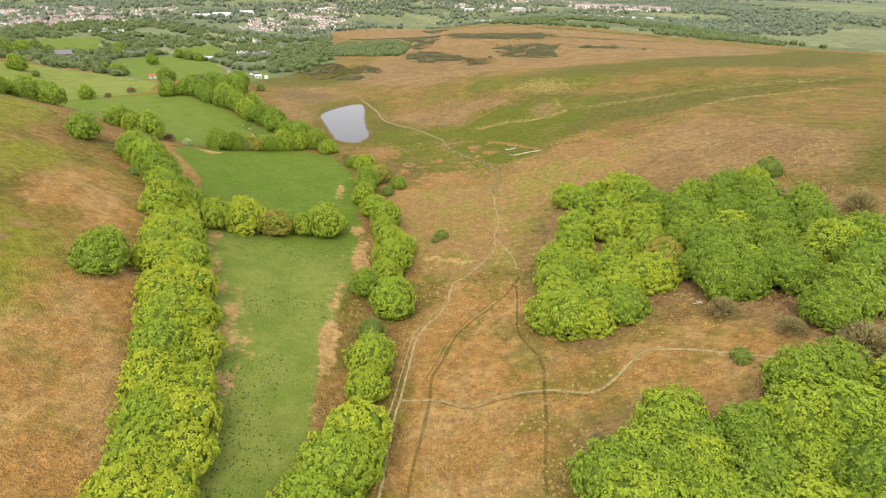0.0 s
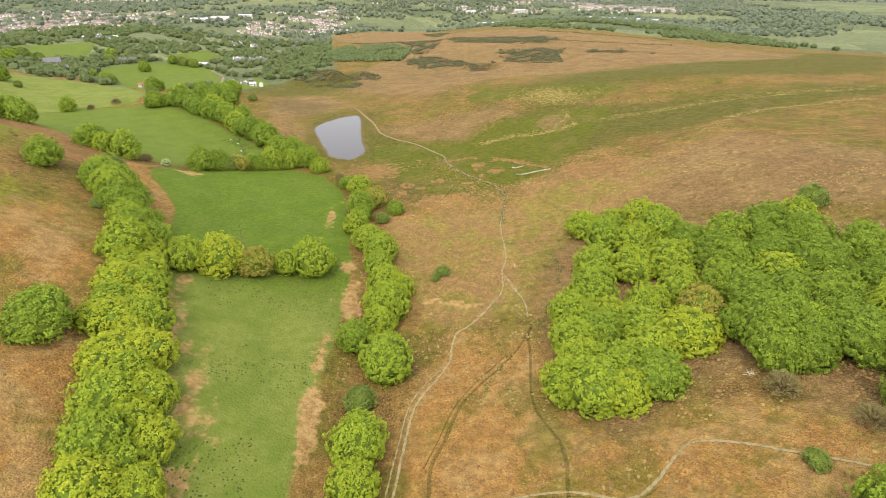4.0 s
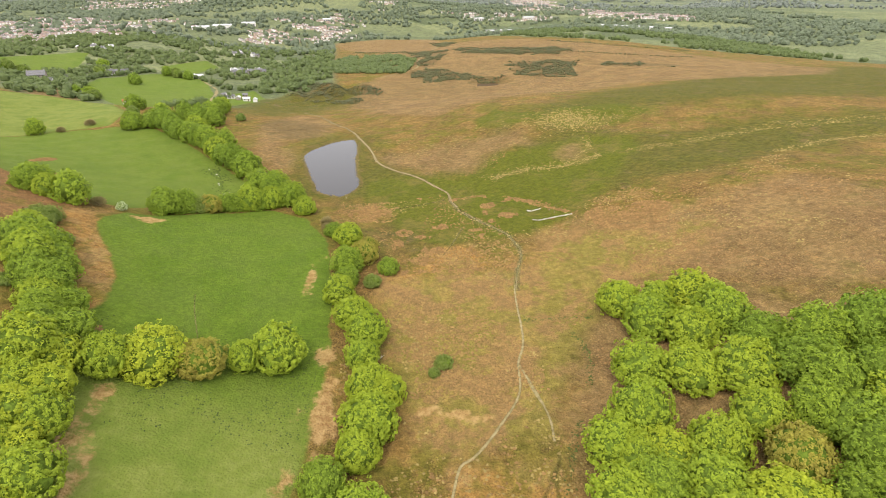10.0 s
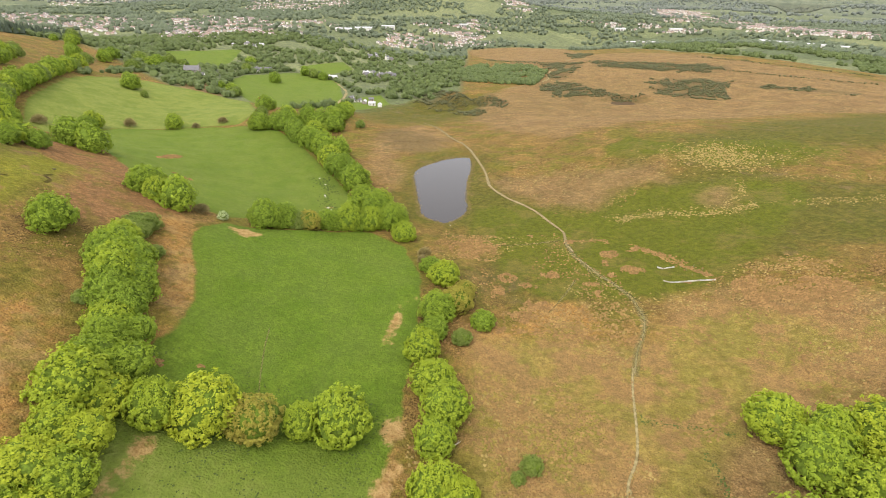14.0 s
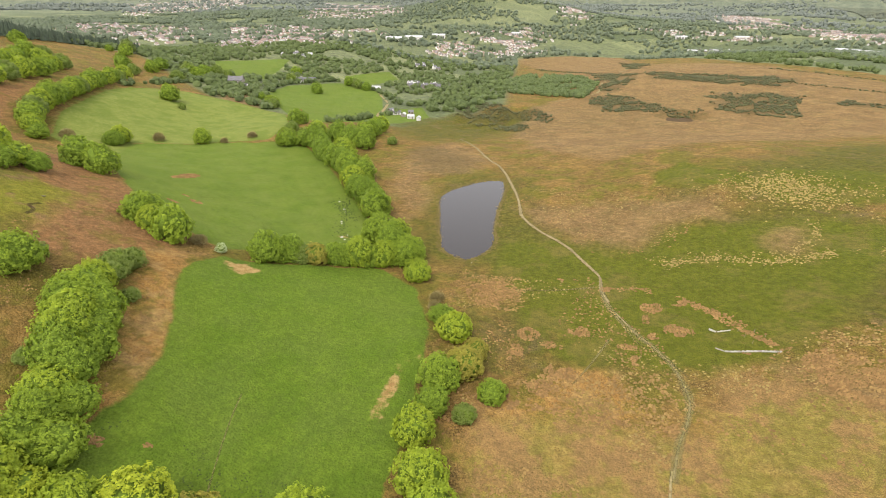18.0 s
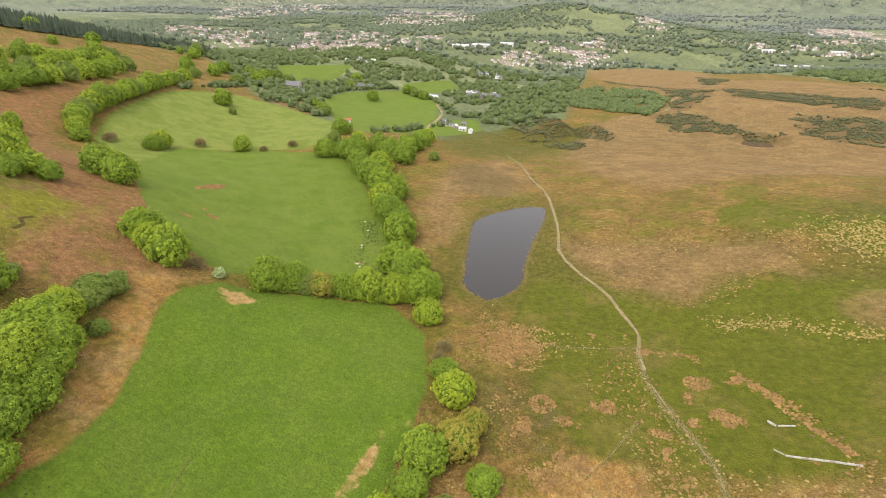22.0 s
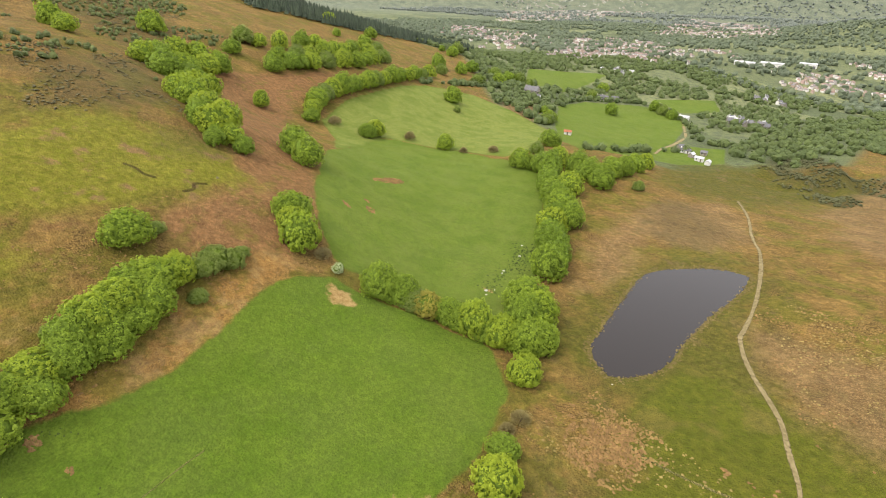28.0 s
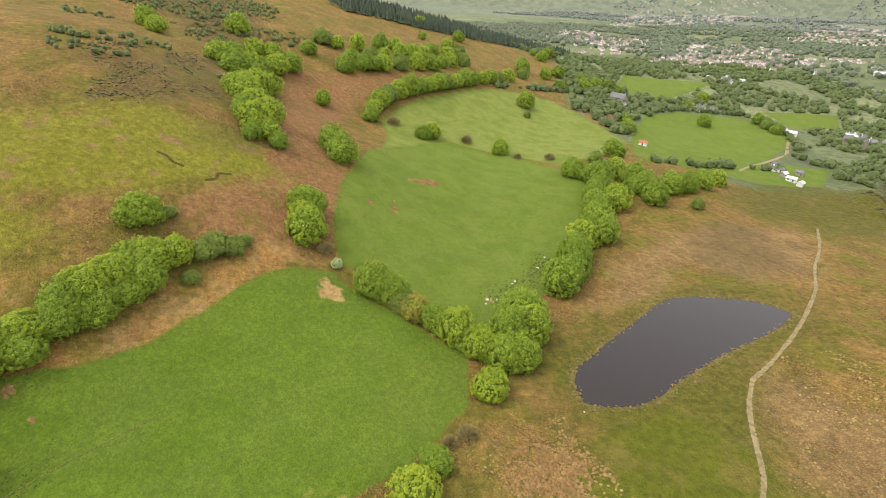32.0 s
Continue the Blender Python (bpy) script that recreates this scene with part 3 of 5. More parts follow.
REDROOF = plain("clay_tile_roof", (0.30, 0.11, 0.06), 0.8, 0.25, 0.8)
METALROOF = plain("sheet_roof", (0.40, 0.40, 0.40), 0.5, 0.1, 0.3)
DARKWOOD = plain("weathered_timber", (0.16, 0.13, 0.10), 0.9, 0.25, 4.0)
PANE = plain("window_pane", (0.03, 0.035, 0.04), 0.1, 0.1, 1.0, 0.6)
TOWNWALL = two_tone("town_walls", (0.72, 0.70, 0.66), (0.42, 0.33, 0.26))
TOWNROOF = two_tone("town_roofs", (0.185, 0.170, 0.168), (0.270, 0.190, 0.155))
BRACKEN = plain("bracken_litter", (0.225, 0.138, 0.055), 0.95, 0.25, 0.4, 0.1, 0.7)
TUFT = plain("dry_tussock", (0.255, 0.192, 0.070), 0.95, 0.2, 0.4, 0.1, 0.6)
RUSH = plain("rush_tuft", (0.060, 0.085, 0.020), 0.95, 0.2, 0.4, 0.1, 0.6)

# darker green for crown cores: the shade inside the foliage, put into the colour
CROWN_SHADE = plain("inner_crown_shade", (0.096, 0.140, 0.016), 0.9, 0.4, 1.5, 0.1)
LITTER = plain("brown_litter", (0.225, 0.146, 0.055), 0.95, 0.25, 0.4, 0.1, 0.6)
SHORE = plain("shore_turf", (0.150, 0.116, 0.044), 0.95, 0.25, 0.4, 0.1, 0.6)
PEAT = plain("wet_peat", (0.070, 0.048, 0.026), 0.9, 0.3, 0.8, 0.05)

# ---- ground ----
gx, gy = axis(-4700, -260, 150, 4700, 2.0, 1.06), axis(-1500, -125, 400, 4950, 2.0, 1.045)
XX, YY = np.meshgrid(gx, gy)
GXf, GYf = XX.ravel(), YY.ravel()
GZ = height(GXf, GYf)
nx, ny = len(gx), len(gy)
quad = (np.arange(ny - 1)[:, None] * nx + np.arange(nx - 1)[None, :]).ravel()
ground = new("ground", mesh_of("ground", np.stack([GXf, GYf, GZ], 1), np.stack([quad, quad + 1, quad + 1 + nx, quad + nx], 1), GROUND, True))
tagged(ground, "hillside of tan moor grass, rusty bracken and green pasture", "ground", kind="structure")


def attribute(ob, name, values):
    a = ob.data.attributes.new(name, "FLOAT", "POINT")
    a.data.foreach_set("value", np.asarray(values, np.float32))


bare = np.max([np.minimum(a, b) * (1 - np.hypot((GXf - x) / a, (GYf - y) / b)) for x, y, a, b in BARE], axis=0)
for key, val in (("pasture", cover(GXf, GYf, PASTURES)), ("moor_green", cover(GXf, GYf, MOOR_GREEN)), ("hill_green", cover(GXf, GYf, HILL_GREEN)), ("rust", cover(GXf, GYf, RUST)), ("fern", cover(GXf, GYf, FERN[1:])), ("bracken", cover(GXf, GYf, FERN[:1] + HILL_BRACKEN)), ("meadow", cover(GXf, GYf, MEADOW)),
                 ("dark", cover(GXf, GYf, DARK)), ("straw", cover(GXf, GYf, STRAW)), ("far_haze", step(np.hypot(GXf, GYf), 2300, 3900)), ("moor", cover(GXf, GYf, [MOOR])), ("bare", np.clip(bare, -30, 30)),
                 ("pale_sward", step(inside(GXf, GYf, PASTURES[2]), -1, 2) + 0.34 * step(inside(GXf, GYf, PASTURES[1]), -0.5, 2) + 0.3 * step(cover(GXf, GYf, PASTURES[3:]), -1, 2) + 0.85 * step(inside(GXf, GYf, PASTURES[0]), -0.5, 1) * step(-GYf, -48, -20))):
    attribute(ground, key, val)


def sheet(name, poly, z, grow, mat):
    cx, cy = np.mean(poly, axis=0)
    vs = [(cx + (x - cx) * grow, cy + (y - cy) * grow, z) for x, y in poly]
    return new(name, mesh_of(name, vs, [range(len(vs))], mat))


tagged(sheet("water", POND, 0.0, 1.05, WATER), "still dark grey-brown hill pond among rough grass", "pond", kind="structure")
tagged(sheet("reservoir_water", LAKE, -62.5, 1.02, WATER), "pale far reservoir in the broad valley", "reservoir", kind="structure")
tagged(sheet("moor_pool_water", [(68 + 14 * math.cos(k * 0.628), 482 + 11 * math.sin(k * 0.628)) for k in range(10)], -11.75, 1.0, PEAT), "small dark pool on the moor", "pool", kind="structure")


# ---- tracks ----
def smooth_line(pts, d=1.0):
    out = []
    P = [pts[0]] + list(pts) + [pts[-1]]
    for a, b, c, e in zip(P, P[1:], P[2:], P[3:]):
        a, b, c, e = (np.array(v, float) for v in (a, b, c, e))
        n = max(2, int(np.linalg.norm(c - b) / d))
        for k in range(n):
            t = k / n
            out.append(0.5 * (2 * b + (c - a) * t + (2 * a - 5 * b + 4 * c - e) * t * t + (3 * b - a - 3 * c + e) * t ** 3))
    out.append(np.array(pts[-1], float))
    return np.array(out)


def ribbon(name, pts, width, mat, label, lift=0.09):
    L = smooth_line(pts)
    T = np.gradient(L, axis=0)
    T /= np.linalg.norm(T, axis=1)[:, None] + 1e-9
    N = np.stack([-T[:, 1], T[:, 0]], 1)
    wv = width * (0.8 + 0.5 * lattice(np.arange(len(L)), np.full(len(L), width * 7), 9.0))
    cols = (-1.0, -0.55, 0.0, 0.55, 1.0)
    V, wear = [], []
    for k in cols:
        q = L + N * (k * wv * 0.5)[:, None]
        V.append(np.stack([q[:, 0], q[:, 1], height(q[:, 0], q[:, 1]) + lift - 0.05 * abs(k)], 1))
        wear.append(np.full(len(L), 1.0 - abs(k) ** 2 * 1.05))
    n = len(L)
    f = [(a * n + i, a * n + i + 1, (a + 1) * n + i + 1, (a + 1) * n + i) for a in range(4) for i in range(n - 1)]
    ob = new(name, mesh_of(name, np.concatenate(V), f, mat, True))
    attribute(ob, "wear", np.concatenate(wear))
    return tagged(ob, label, "scarp" if "scarp" in name else "path", kind="structure")


ribbon("path_main", [(-34, -110), (-32, -80), (-28, -55), (-26, -41), (-24, -32), (-22, -21), (-19, -9), (-11, 4), (-9, 12), (-7, 18), (-4, 20), (2, 27), (9, 38), (11, 49), (14, 58), (16, 79), (17, 85)], 0.85, EARTH, "pale trodden earth path worn through tan grass")
ribbon("path_twin", [(-29.4, -55), (-27.4, -41), (-25.4, -32), (-23.3, -21), (-20, -8), (-12.2, 4)], 0.55, EARTH, "second narrow rut beside the earth path")
ribbon("path_spur", [(12, 42), (12.6, 38), (13.6, 33)], 0.5, EARTH, "short pale rut between two paths")
ribbon("path_fork", [(11, 48), (13, 38), (14, 29), (13.2, 22)], 0.8, EARTH, "pale earth path forking past the copse")
ribbon("path_ditch", [(13, 18), (12, 15), (5, 5), (-8, -9), (-14, -21), (-17, -27), (-18, -35), (-20, -44), (-23, -56), (-27, -80)], 1.0, RUT, "dark grassy rut crossing the moor slope")
ribbon("path_ditch_twin", [(3.6, 5.6), (-9, -8.4), (-15.2, -20.5), (-18.4, -27)], 0.5, RUT, "thin dark rut beside the grassy one")
ribbon("path_main_wet", [(17, 82), (19, 92), (22, 101), (23, 110), (20, 122), (13, 133), (6, 145), (3, 158)], 2.6, FAINT, "green rutted path through wet grass")
ribbon("path_upper", [(17, 83), (19, 92), (22, 101), (23, 110), (20, 122), (13, 133), (7, 144)], 0.7, FADED, "worn earth line in the rutted path")
ribbon("path_pond", [(5, 150), (3, 158), (2, 168), (-4, 179), (-9, 188), (-16, 196), (-25, 207), (-32, 219)], 1.7, FADED, "earth track winding down to the pond")
ribbon("path_pond_side", [(-31, 217), (-35, 236), (-42, 259), (-52, 284), (-63, 304), (-74, 328), (-93, 363)], 1.9, FADED, "pale earth track along the pond shore")
ribbon("path_cross", [(-24, -34), (-17, -35), (-10, -38), (-3, -37), (6, -38), (14, -42), (19, -41), (27, -35), (31, -35), (36, -38), (42, -43), (52, -50)], 0.85, EARTH, "earth path crossing the slope to the trees")
ribbon("path_cross_bank", [(-16, -36), (-10, -39), (-3, -38.2), (6, -39), (14, -43), (19, -42)], 0.6, RUT, "dark bank edge below the crossing path")
ribbon("path_down", [(11, 14), (10, 6), (6, -14), (8, -28), (6, -38), (4, -47), (0, -62), (-2, -78)], 0.9, RUT, "dark narrow rut running down the slope")
ribbon("path_faint", [(5, 130), (1, 119), (-4, 108)], 0.8, FAINT, "faint pale wheel line over green moor")
ribbon("path_wheel", [(7, 143), (10, 135), (14, 128), (20, 122), (24, 116)], 0.6, FAINT, "faint wheel ruts curving over green moor")
ribbon("path_pale", [(-28, 152), (-15, 154), (-5, 157), (1, 160)], 1.1, FAINT, "pale trampled strip in rough grass")
ribbon("lane", [(-186, 440), (-196, 470), (-202, 502), (-215, 545), (-239, 588), (-252, 612)], 4.0, EARTH, "pale farm lane between pastures")
ribbon("path_moor", [(-40, 560), (0, 600), (6, 660), (30, 760), (60, 880)], 4.0, EARTH, "pale track over the far moor")

ribbon("path_furrow", [(-68, 52), (-72, 62), (-75, 70), (-77, 77)], 0.4, FAINT, "thin earth furrow across the pasture")
ribbon("earth_scarp", [(-168, 89), (-166.5, 91.5), (-163.5, 93), (-162, 96)], 1.5, SCARP, "dark eroded earth scarp on the green hill")
ribbon("earth_scarp_low", [(-156, 101), (-157.5, 104.5), (-160.5, 106), (-161.5, 110)], 1.3, SCARP, "dark eroded earth scarp below the green hill")

# ---- trees ----

def ico(level):
    bm = bmesh.new()
    bmesh.ops.create_icosphere(bm, subdivisions=level, radius=1.0)
    v = np.array([tuple(p.co) for p in bm.verts])
    bm.verts.index_update()
    f = np.array([[p.index for p in q.verts] for q in bm.faces])
    bm.free()
    return v, f


ICO1, ICO2, ICO3 = ico(1), ico(2), ico(3)


def unit(v):
    return v / (np.linalg.norm(v, axis=-1, keepdims=True) + 1e-9)


def sprays(rng, p, out, size, droop=0.12):
    """Folded leaf sprays at the points p, facing out."""
    n = len(p)
    nrm = unit(out + rng.normal(0, 0.32, (n, 3)))
    down = np.array((0, 0, -1.0)) + rng.normal(0, 1.1, (n, 3))
    t = unit(down - nrm * (down * nrm).sum(1, keepdims=True))
    b = np.cross(nrm, t)
    s = (size * rng.uniform(0.65, 1.35, n))[:, None]
    v = np.stack([p - t * s * 0.5 - nrm * s * droop, p + b * s * 0.42 + t * s * 0.35, p - b * s * 0.36 + t * s * 0.5], 1).reshape(-1, 3)
    return v, np.arange(3 * n).reshape(n, 3)


def join(parts):
    vs, fs, k = [], [], 0
    for v, f in parts:
        vs.append(np.asarray(v, float))
        fs += [tuple(int(i) + k for i in q) for q in f]
        k += len(v)
    return np.concatenate(vs), fs


def crown_mesh(name, seed, mat, radius=5.0, top=9.0, low=0.3, lobes=24, leaves=9000, size=0.34, core=0.86):
    """A full dome of boughs, each a tuft of small leaf sprays, closed by a leafy core coloured as inner shade."""
    rng = np.random.default_rng(seed)
    bumps = unit(rng.normal(0, 1, (lobes, 3)) + np.array((0, 0, 0.3)))
    amp = rng.uniform(0.05, 0.17, lobes)
    tips = unit(rng.normal(0, 1, (110, 3)) + np.array((0, 0, 0.25)))
    tamp = rng.uniform(0.03, 0.17, 110)
    zc = low + 0.36 * (top - low)

    def skin(d, fine):
        k = 0.80 + np.max(amp * np.exp(13.0 * (d @ bumps.T - 1)), axis=1) * 1.5
        k = k + fine * np.max(tamp * np.exp(75.0 * (d @ tips.T - 1)), axis=1)
        flare = 1 - 0.20 * np.clip(d[:, 2], 0, 1) ** 2
        side = np.maximum(np.hypot(d[:, 0], d[:, 1]), 1e-3)
        skirt = np.where(d[:, 2] < 0, np.minimum(1 / side, 1 / 0.55) * (1 - 0.16 * np.clip(-d[:, 2], 0, 1)), 1.0)
        rise = np.where(d[:, 2] > 0, top - zc, zc - low)
        zz = zc + d[:, 2] * rise * (0.30 + 0.75 * k)
        lean = np.clip(zz / top, 0, 1) ** 2 * radius * 0.15
        return np.stack([d[:, 0] * radius * k * flare * skirt + lean * math.cos(seed), d[:, 1] * radius * k * flare * skirt + lean * math.sin(seed), zz], 1)

    hub = np.array((0, 0, zc))
    ring = skin(unit(np.array([(math.cos(q), math.sin(q), 0.05) for q in np.arange(0, 6.28, 0.1)])), 0.5)
    radius = radius * radius / np.hypot(ring[:, 0], ring[:, 1]).mean()
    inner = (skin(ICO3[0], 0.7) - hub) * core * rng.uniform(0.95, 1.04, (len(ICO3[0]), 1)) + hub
    per = 15
    n = leaves // per
    i = np.arange(n) + 0.5
    zd = 1 - 1.86 * i / n
    w = i * 2.39996 + rng.normal(0, 0.3, n)
    d = unit(np.stack([np.cos(w) * np.sqrt(1 - zd ** 2), np.sin(w) * np.sqrt(1 - zd ** 2), zd], 1) + rng.normal(0, 0.05, (n, 3)))
    c = (skin(d, 1.0) - hub) * rng.uniform(0.86, 1.07, (n, 1)) + hub
    out = unit(d * np.array((1, 1, 0.8)) + np.array((0, 0, 0.2)) + rng.normal(0, 0.12, (n, 3)))
    side = unit(np.cross(out, rng.normal(0, 1, (n, 3))))
    other = np.cross(out, side)
    a = rng.uniform(0, 6.28, (n, per, 1))
    q = np.sqrt(rng.random((n, per, 1)))
    rad = 1.05 * radius * math.sqrt(4 / n) * rng.uniform(0.75, 1.3, (n, 1, 1))
    tang = side[:, None] * np.cos(a) + other[:, None] * np.sin(a)
    p = c[:, None] + tang * q * rad + out[:, None] * rad * 0.62 * (1 - q * q) - np.array((0, 0, 1.0)) * rad * 0.40 * q * q
    face = unit(out[:, None] + tang * q * 1.15 + np.array((0, 0, 0.15))).reshape(-1, 3)
    p = p.reshape(-1, 3)
    keep = p[:, 2] > 0.12
    lv, lf = sprays(rng, p[keep], face[keep], size, 0.2)
    tri = lv.reshape(-1, 3, 3)
    flat = unit(np.cross(tri[:, 1] - tri[:, 0], tri[:, 2] - tri[:, 0]))
    back = (flat * face[keep]).sum(1) < 0
    lf[back] = lf[back][:, ::-1]
    flat[back] *= -1
    # core faces get the shade green, so gaps between boughs read dark
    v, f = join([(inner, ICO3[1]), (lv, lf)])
    me = mesh_of(name, v, f, [mat, CROWN_SHADE], True, [1] * len(ICO3[1]) + [0] * len(lf))
    # leaves take their shading mostly from the bough they cover
    soft = np.repeat(unit(0.5 * face[keep] + 0.5 * flat), 3, axis=0)
    me.normals_split_custom_set_from_vertices([tuple(q) for q in np.concatenate([unit(inner - hub), soft])])
    return me


def tube(path, radii, sides=7):
    path = np.array(path, float)
    vs, fs = [], []
    for i, (p, r) in enumerate(zip(path, radii)):
        d = unit(path[min(i + 1, len(path) - 1)] - path[max(i - 1, 0)])
        a = unit(np.cross(d, (0.3, 0.9, 0.1)))
        b = np.cross(d, a)
        for k in range(sides):
            w = 2 * math.pi * k / sides
            vs.append(p + r * (a * math.cos(w) + b * math.sin(w)))
        if i:
            fs += [((i - 1) * sides + k, (i - 1) * sides + (k + 1) % sides, i * sides + (k + 1) % sides, i * sides + k) for k in range(sides)]
    return np.array(vs), fs


def trunk_mesh(name, seed, radius, top, limbs=6):
    rng = np.random.default_rng(seed + 900)
    h = top * 0.8
    parts = [tube([(0, 0, -0.6), (0.05, 0, h * 0.3), (0.15 * rng.normal(), 0.15 * rng.normal(), h * 0.65), (0, 0.1, h)], [0.045 * top, 0.032 * top, 0.022 * top, 0.006 * top], 8)]
    for i in range(limbs):
        a, z = i * 2.4 + rng.uniform(-0.3, 0.3), h * rng.uniform(0.2, 0.6)
        e = radius * rng.uniform(0.55, 0.85)
        parts.append(tube([(0, 0, z), (0.5 * e * math.cos(a), 0.5 * e * math.sin(a), z + 0.14 * top), (e * math.cos(a), e * math.sin(a), z + 0.2 * top)], [0.018 * top, 0.012 * top, 0.004 * top], 5))
    return mesh_of(name, *join(parts), BARK, True)


def twig_mesh(name, seed, radius, top, n=420):
    """A leafless crown: many thin upward twigs."""
    rng = np.random.default_rng(seed)
    parts = []
    for i in range(n):
        d = unit(rng.normal(0, 1, 3) + np.array((0, 0, 0.8)))
        e = np.array((radius * d[0], radius * d[1], top * (0.25 + 0.72 * abs(d[2]))))
        a = e * rng.uniform(0.25, 0.6)
        q = a + (e - a) * 0.6 + rng.normal(0, 0.25, 3)
        w = rng.uniform(0.02, 0.05)
        parts.append((np.array([a - (w, 0, 0), a + (w, 0, 0), q + (0, w, 0), e]), [(0, 1, 2), (0, 2, 3)]))
    rest = crown_mesh("twig_leaf", seed, LEAF["twig"], radius * 0.92, top * 0.95, 0.4, 14, 1500, 0.30)
    v = np.array([tuple(p.co) for p in rest.vertices])
    f = [tuple(p.vertices) for p in list(rest.polygons)[len(ICO3[1]):]]
    bpy.data.meshes.remove(rest)
    parts.append((v, f))
    return mesh_of(name, *join(parts), LEAF["twig"])


def make_tree(name, seed, leaf, radius, top, low, leaves, size, lobes=15, twig=False):
    ob = new(name)
    ob.empty_display_size = 0.5
    t = new("trunk", trunk_mesh("trunk", seed, radius, top))
    t.parent = ob
    cr = new("crown", twig_mesh("crown", seed, radius, top) if twig else crown_mesh("crown", seed, LEAF[leaf], radius, top, low, lobes, leaves, size))
    cr.parent = ob
    return ob


KINDS = {}
USED = set()


def kind_of(key, *args, **kw):
    KINDS[key] = make_tree(*args, **kw)


for s in range(3):
    kind_of("bright%d" % s, "broadleaf_tree", 11 + s, "bright", 5.0, 7.9 + 0.5 * s, 0.3, 7000, 0.40, 22 + 3 * s)
    kind_of("mid%d" % s, "broadleaf_tree", 31 + s, "mid", 5.0, 7.9 + 0.5 * s, 0.3, 7000, 0.40, 22 + 3 * s)
for s in range(2):
    kind_of("dark%d" % s, "broadleaf_tree", 51 + s, "dark", 5.0, 7.2, 0.3, 7000, 0.40, 24)
    kind_of("olive%d" % s, "broadleaf_tree", 61 + s, "olive", 5.0, 8.2, 0.4, 7000, 0.40, 24)
    kind_of("back%d" % s, "broadleaf_tree", 81 + s, "mid", 5.0, 9.2, 0.3, 2700, 0.60, 20)
    kind_of("backlight%d" % s, "broadleaf_tree", 85 + s, "bright", 5.0, 9.2, 0.3, 2700, 0.60, 20)
    kind_of("backdark%d" % s, "broadleaf_tree", 91 + s, "dark", 5.0, 8.6, 0.3, 2700, 0.60, 20)
for s in range(2):
    kind_of("fresh%d" % s, "broadleaf_tree", 23 + s, "fresh", 5.0, 8.0 + 0.4 * s, 0.3, 7000, 0.40, 22 + 3 * s)
kind_of("bush", "bush", 71, "dark", 5.0, 6.6, 0.2, 4200, 0.50, 20)
kind_of("bare", "bare_shrub", 75, "twig", 5.0, 6.4, 0.3, 4200, 0.40, 14, twig=True)
kind_of("may", "hawthorn_bush", 77, "blossom", 5.0, 8.5, 0.2, 4200, 0.44, 18)
WORDS = {
    "bright": "broadleaf tree in fresh yellow-green spring leaf", "fresh": "broadleaf tree in pale yellow-green new leaf", "mid": "dense broadleaf tree in full green leaf", "dark": "dark green rounded broadleaf tree",
    "olive": "broadleaf tree with olive-brown opening buds", "back": "green broadleaf tree standing far off", "backlight": "fresh yellow-green tree standing far off", "backdark": "dark green tree standing far off",
    "bush": "low dark green bush on rough grass", "greenbush": "low rounded green bush on the slope", "bare": "leafless grey-brown shrub in the hedge", "may": "hawthorn bush white with may blossom",
}
trng = random.Random(4)


def plant(key, x, y, r, group, where, tall=1.0):
    src = KINDS[key]
    s = r / 5.0 * trng.uniform(0.93, 1.04)
    m = Matrix.Translation((x, y, hz(x, y) - 0.15)) @ Matrix.Rotation(trng.uniform(0, 6.28), 4, "Z") @ Matrix.Diagonal((s * trng.uniform(0.9, 1.1), s * trng.uniform(0.9, 1.1), s * tall * trng.uniform(0.85, 1.12), 1))
    if key in USED:
        k = src.scale
        ob = copy_thing(src, m @ Matrix.Diagonal((1 / k[0], 1 / k[1], 1 / k[2], 1)))
    else:
        USED.add(key)
        ob = src
        ob.matrix_basis = m
    base = key.rstrip("0123456789")
    words = WORDS[base]
    if base in ("bush", "greenbush", "bare", "may"):
        cat = "bush" if base != "bare" else "shrub"
    else:
        cat = "tree"
    return tagged(ob, words + (" " + where if where else ""), cat, group)


def row(items, keys, group, where, tall=1.0):
    for i, (x, y, r) in enumerate(items):
        k = keys[i % len(keys)] if isinstance(keys, (list, tuple)) else keys
        plant(k, x, y, r, group, where, tall)


OLD_HEDGE = "old hedge of the west field"
LEFT_HEDGE = [(-89.7, 36.8, 4.9), (-88.2, 18.6, 5.2), (-82.7, 18.5, 5.2), (-83.6, 3.4, 5.2), (-78.1, 6.0, 5.2), (-88.3, 2.8, 3.5), (-79.7, -8.2, 5.2), (-74.3, -4.6, 5.2), (-75.8, -18.4, 5.6), (-70.0, -15.0, 5.1),
              (-73.2, -28.5, 5.6), (-67.2, -26.1, 5.0), (-71.4, -37.8, 5.7), (-65.5, -35.9, 4.9), (-69.5, -46.0, 5.7), (-63.9, -44.3, 5.1), (-68.1, -53.9, 5.7), (-62.5, -52.8, 5.2), (-68.2, -60.8, 5.9), (-62.3, -60.2, 5.2)]
LEFT_GAPS = [(-87.0, 27.5, 4.8), (-91.5, 28.0, 4.6), (-83.0, 10.8, 4.8), (-86.2, 10.5, 4.6), (-79.5, -1.5, 4.8), (-75.5, -11.5, 5.0), (-72.0, -21.5, 5.0), (-70.0, -31.5, 5.0), (-68.5, -41.5, 5.0), (-67.0, -49.5, 5.0), (-66.0, -57.0, 5.0)]
LEFT_HEDGE_SOUTH = [(-66, -70, 5.5), (-72, -74, 5.0), (-68, -84, 5.6), (-64, -95, 5.4), (-70, -100, 5.2)]
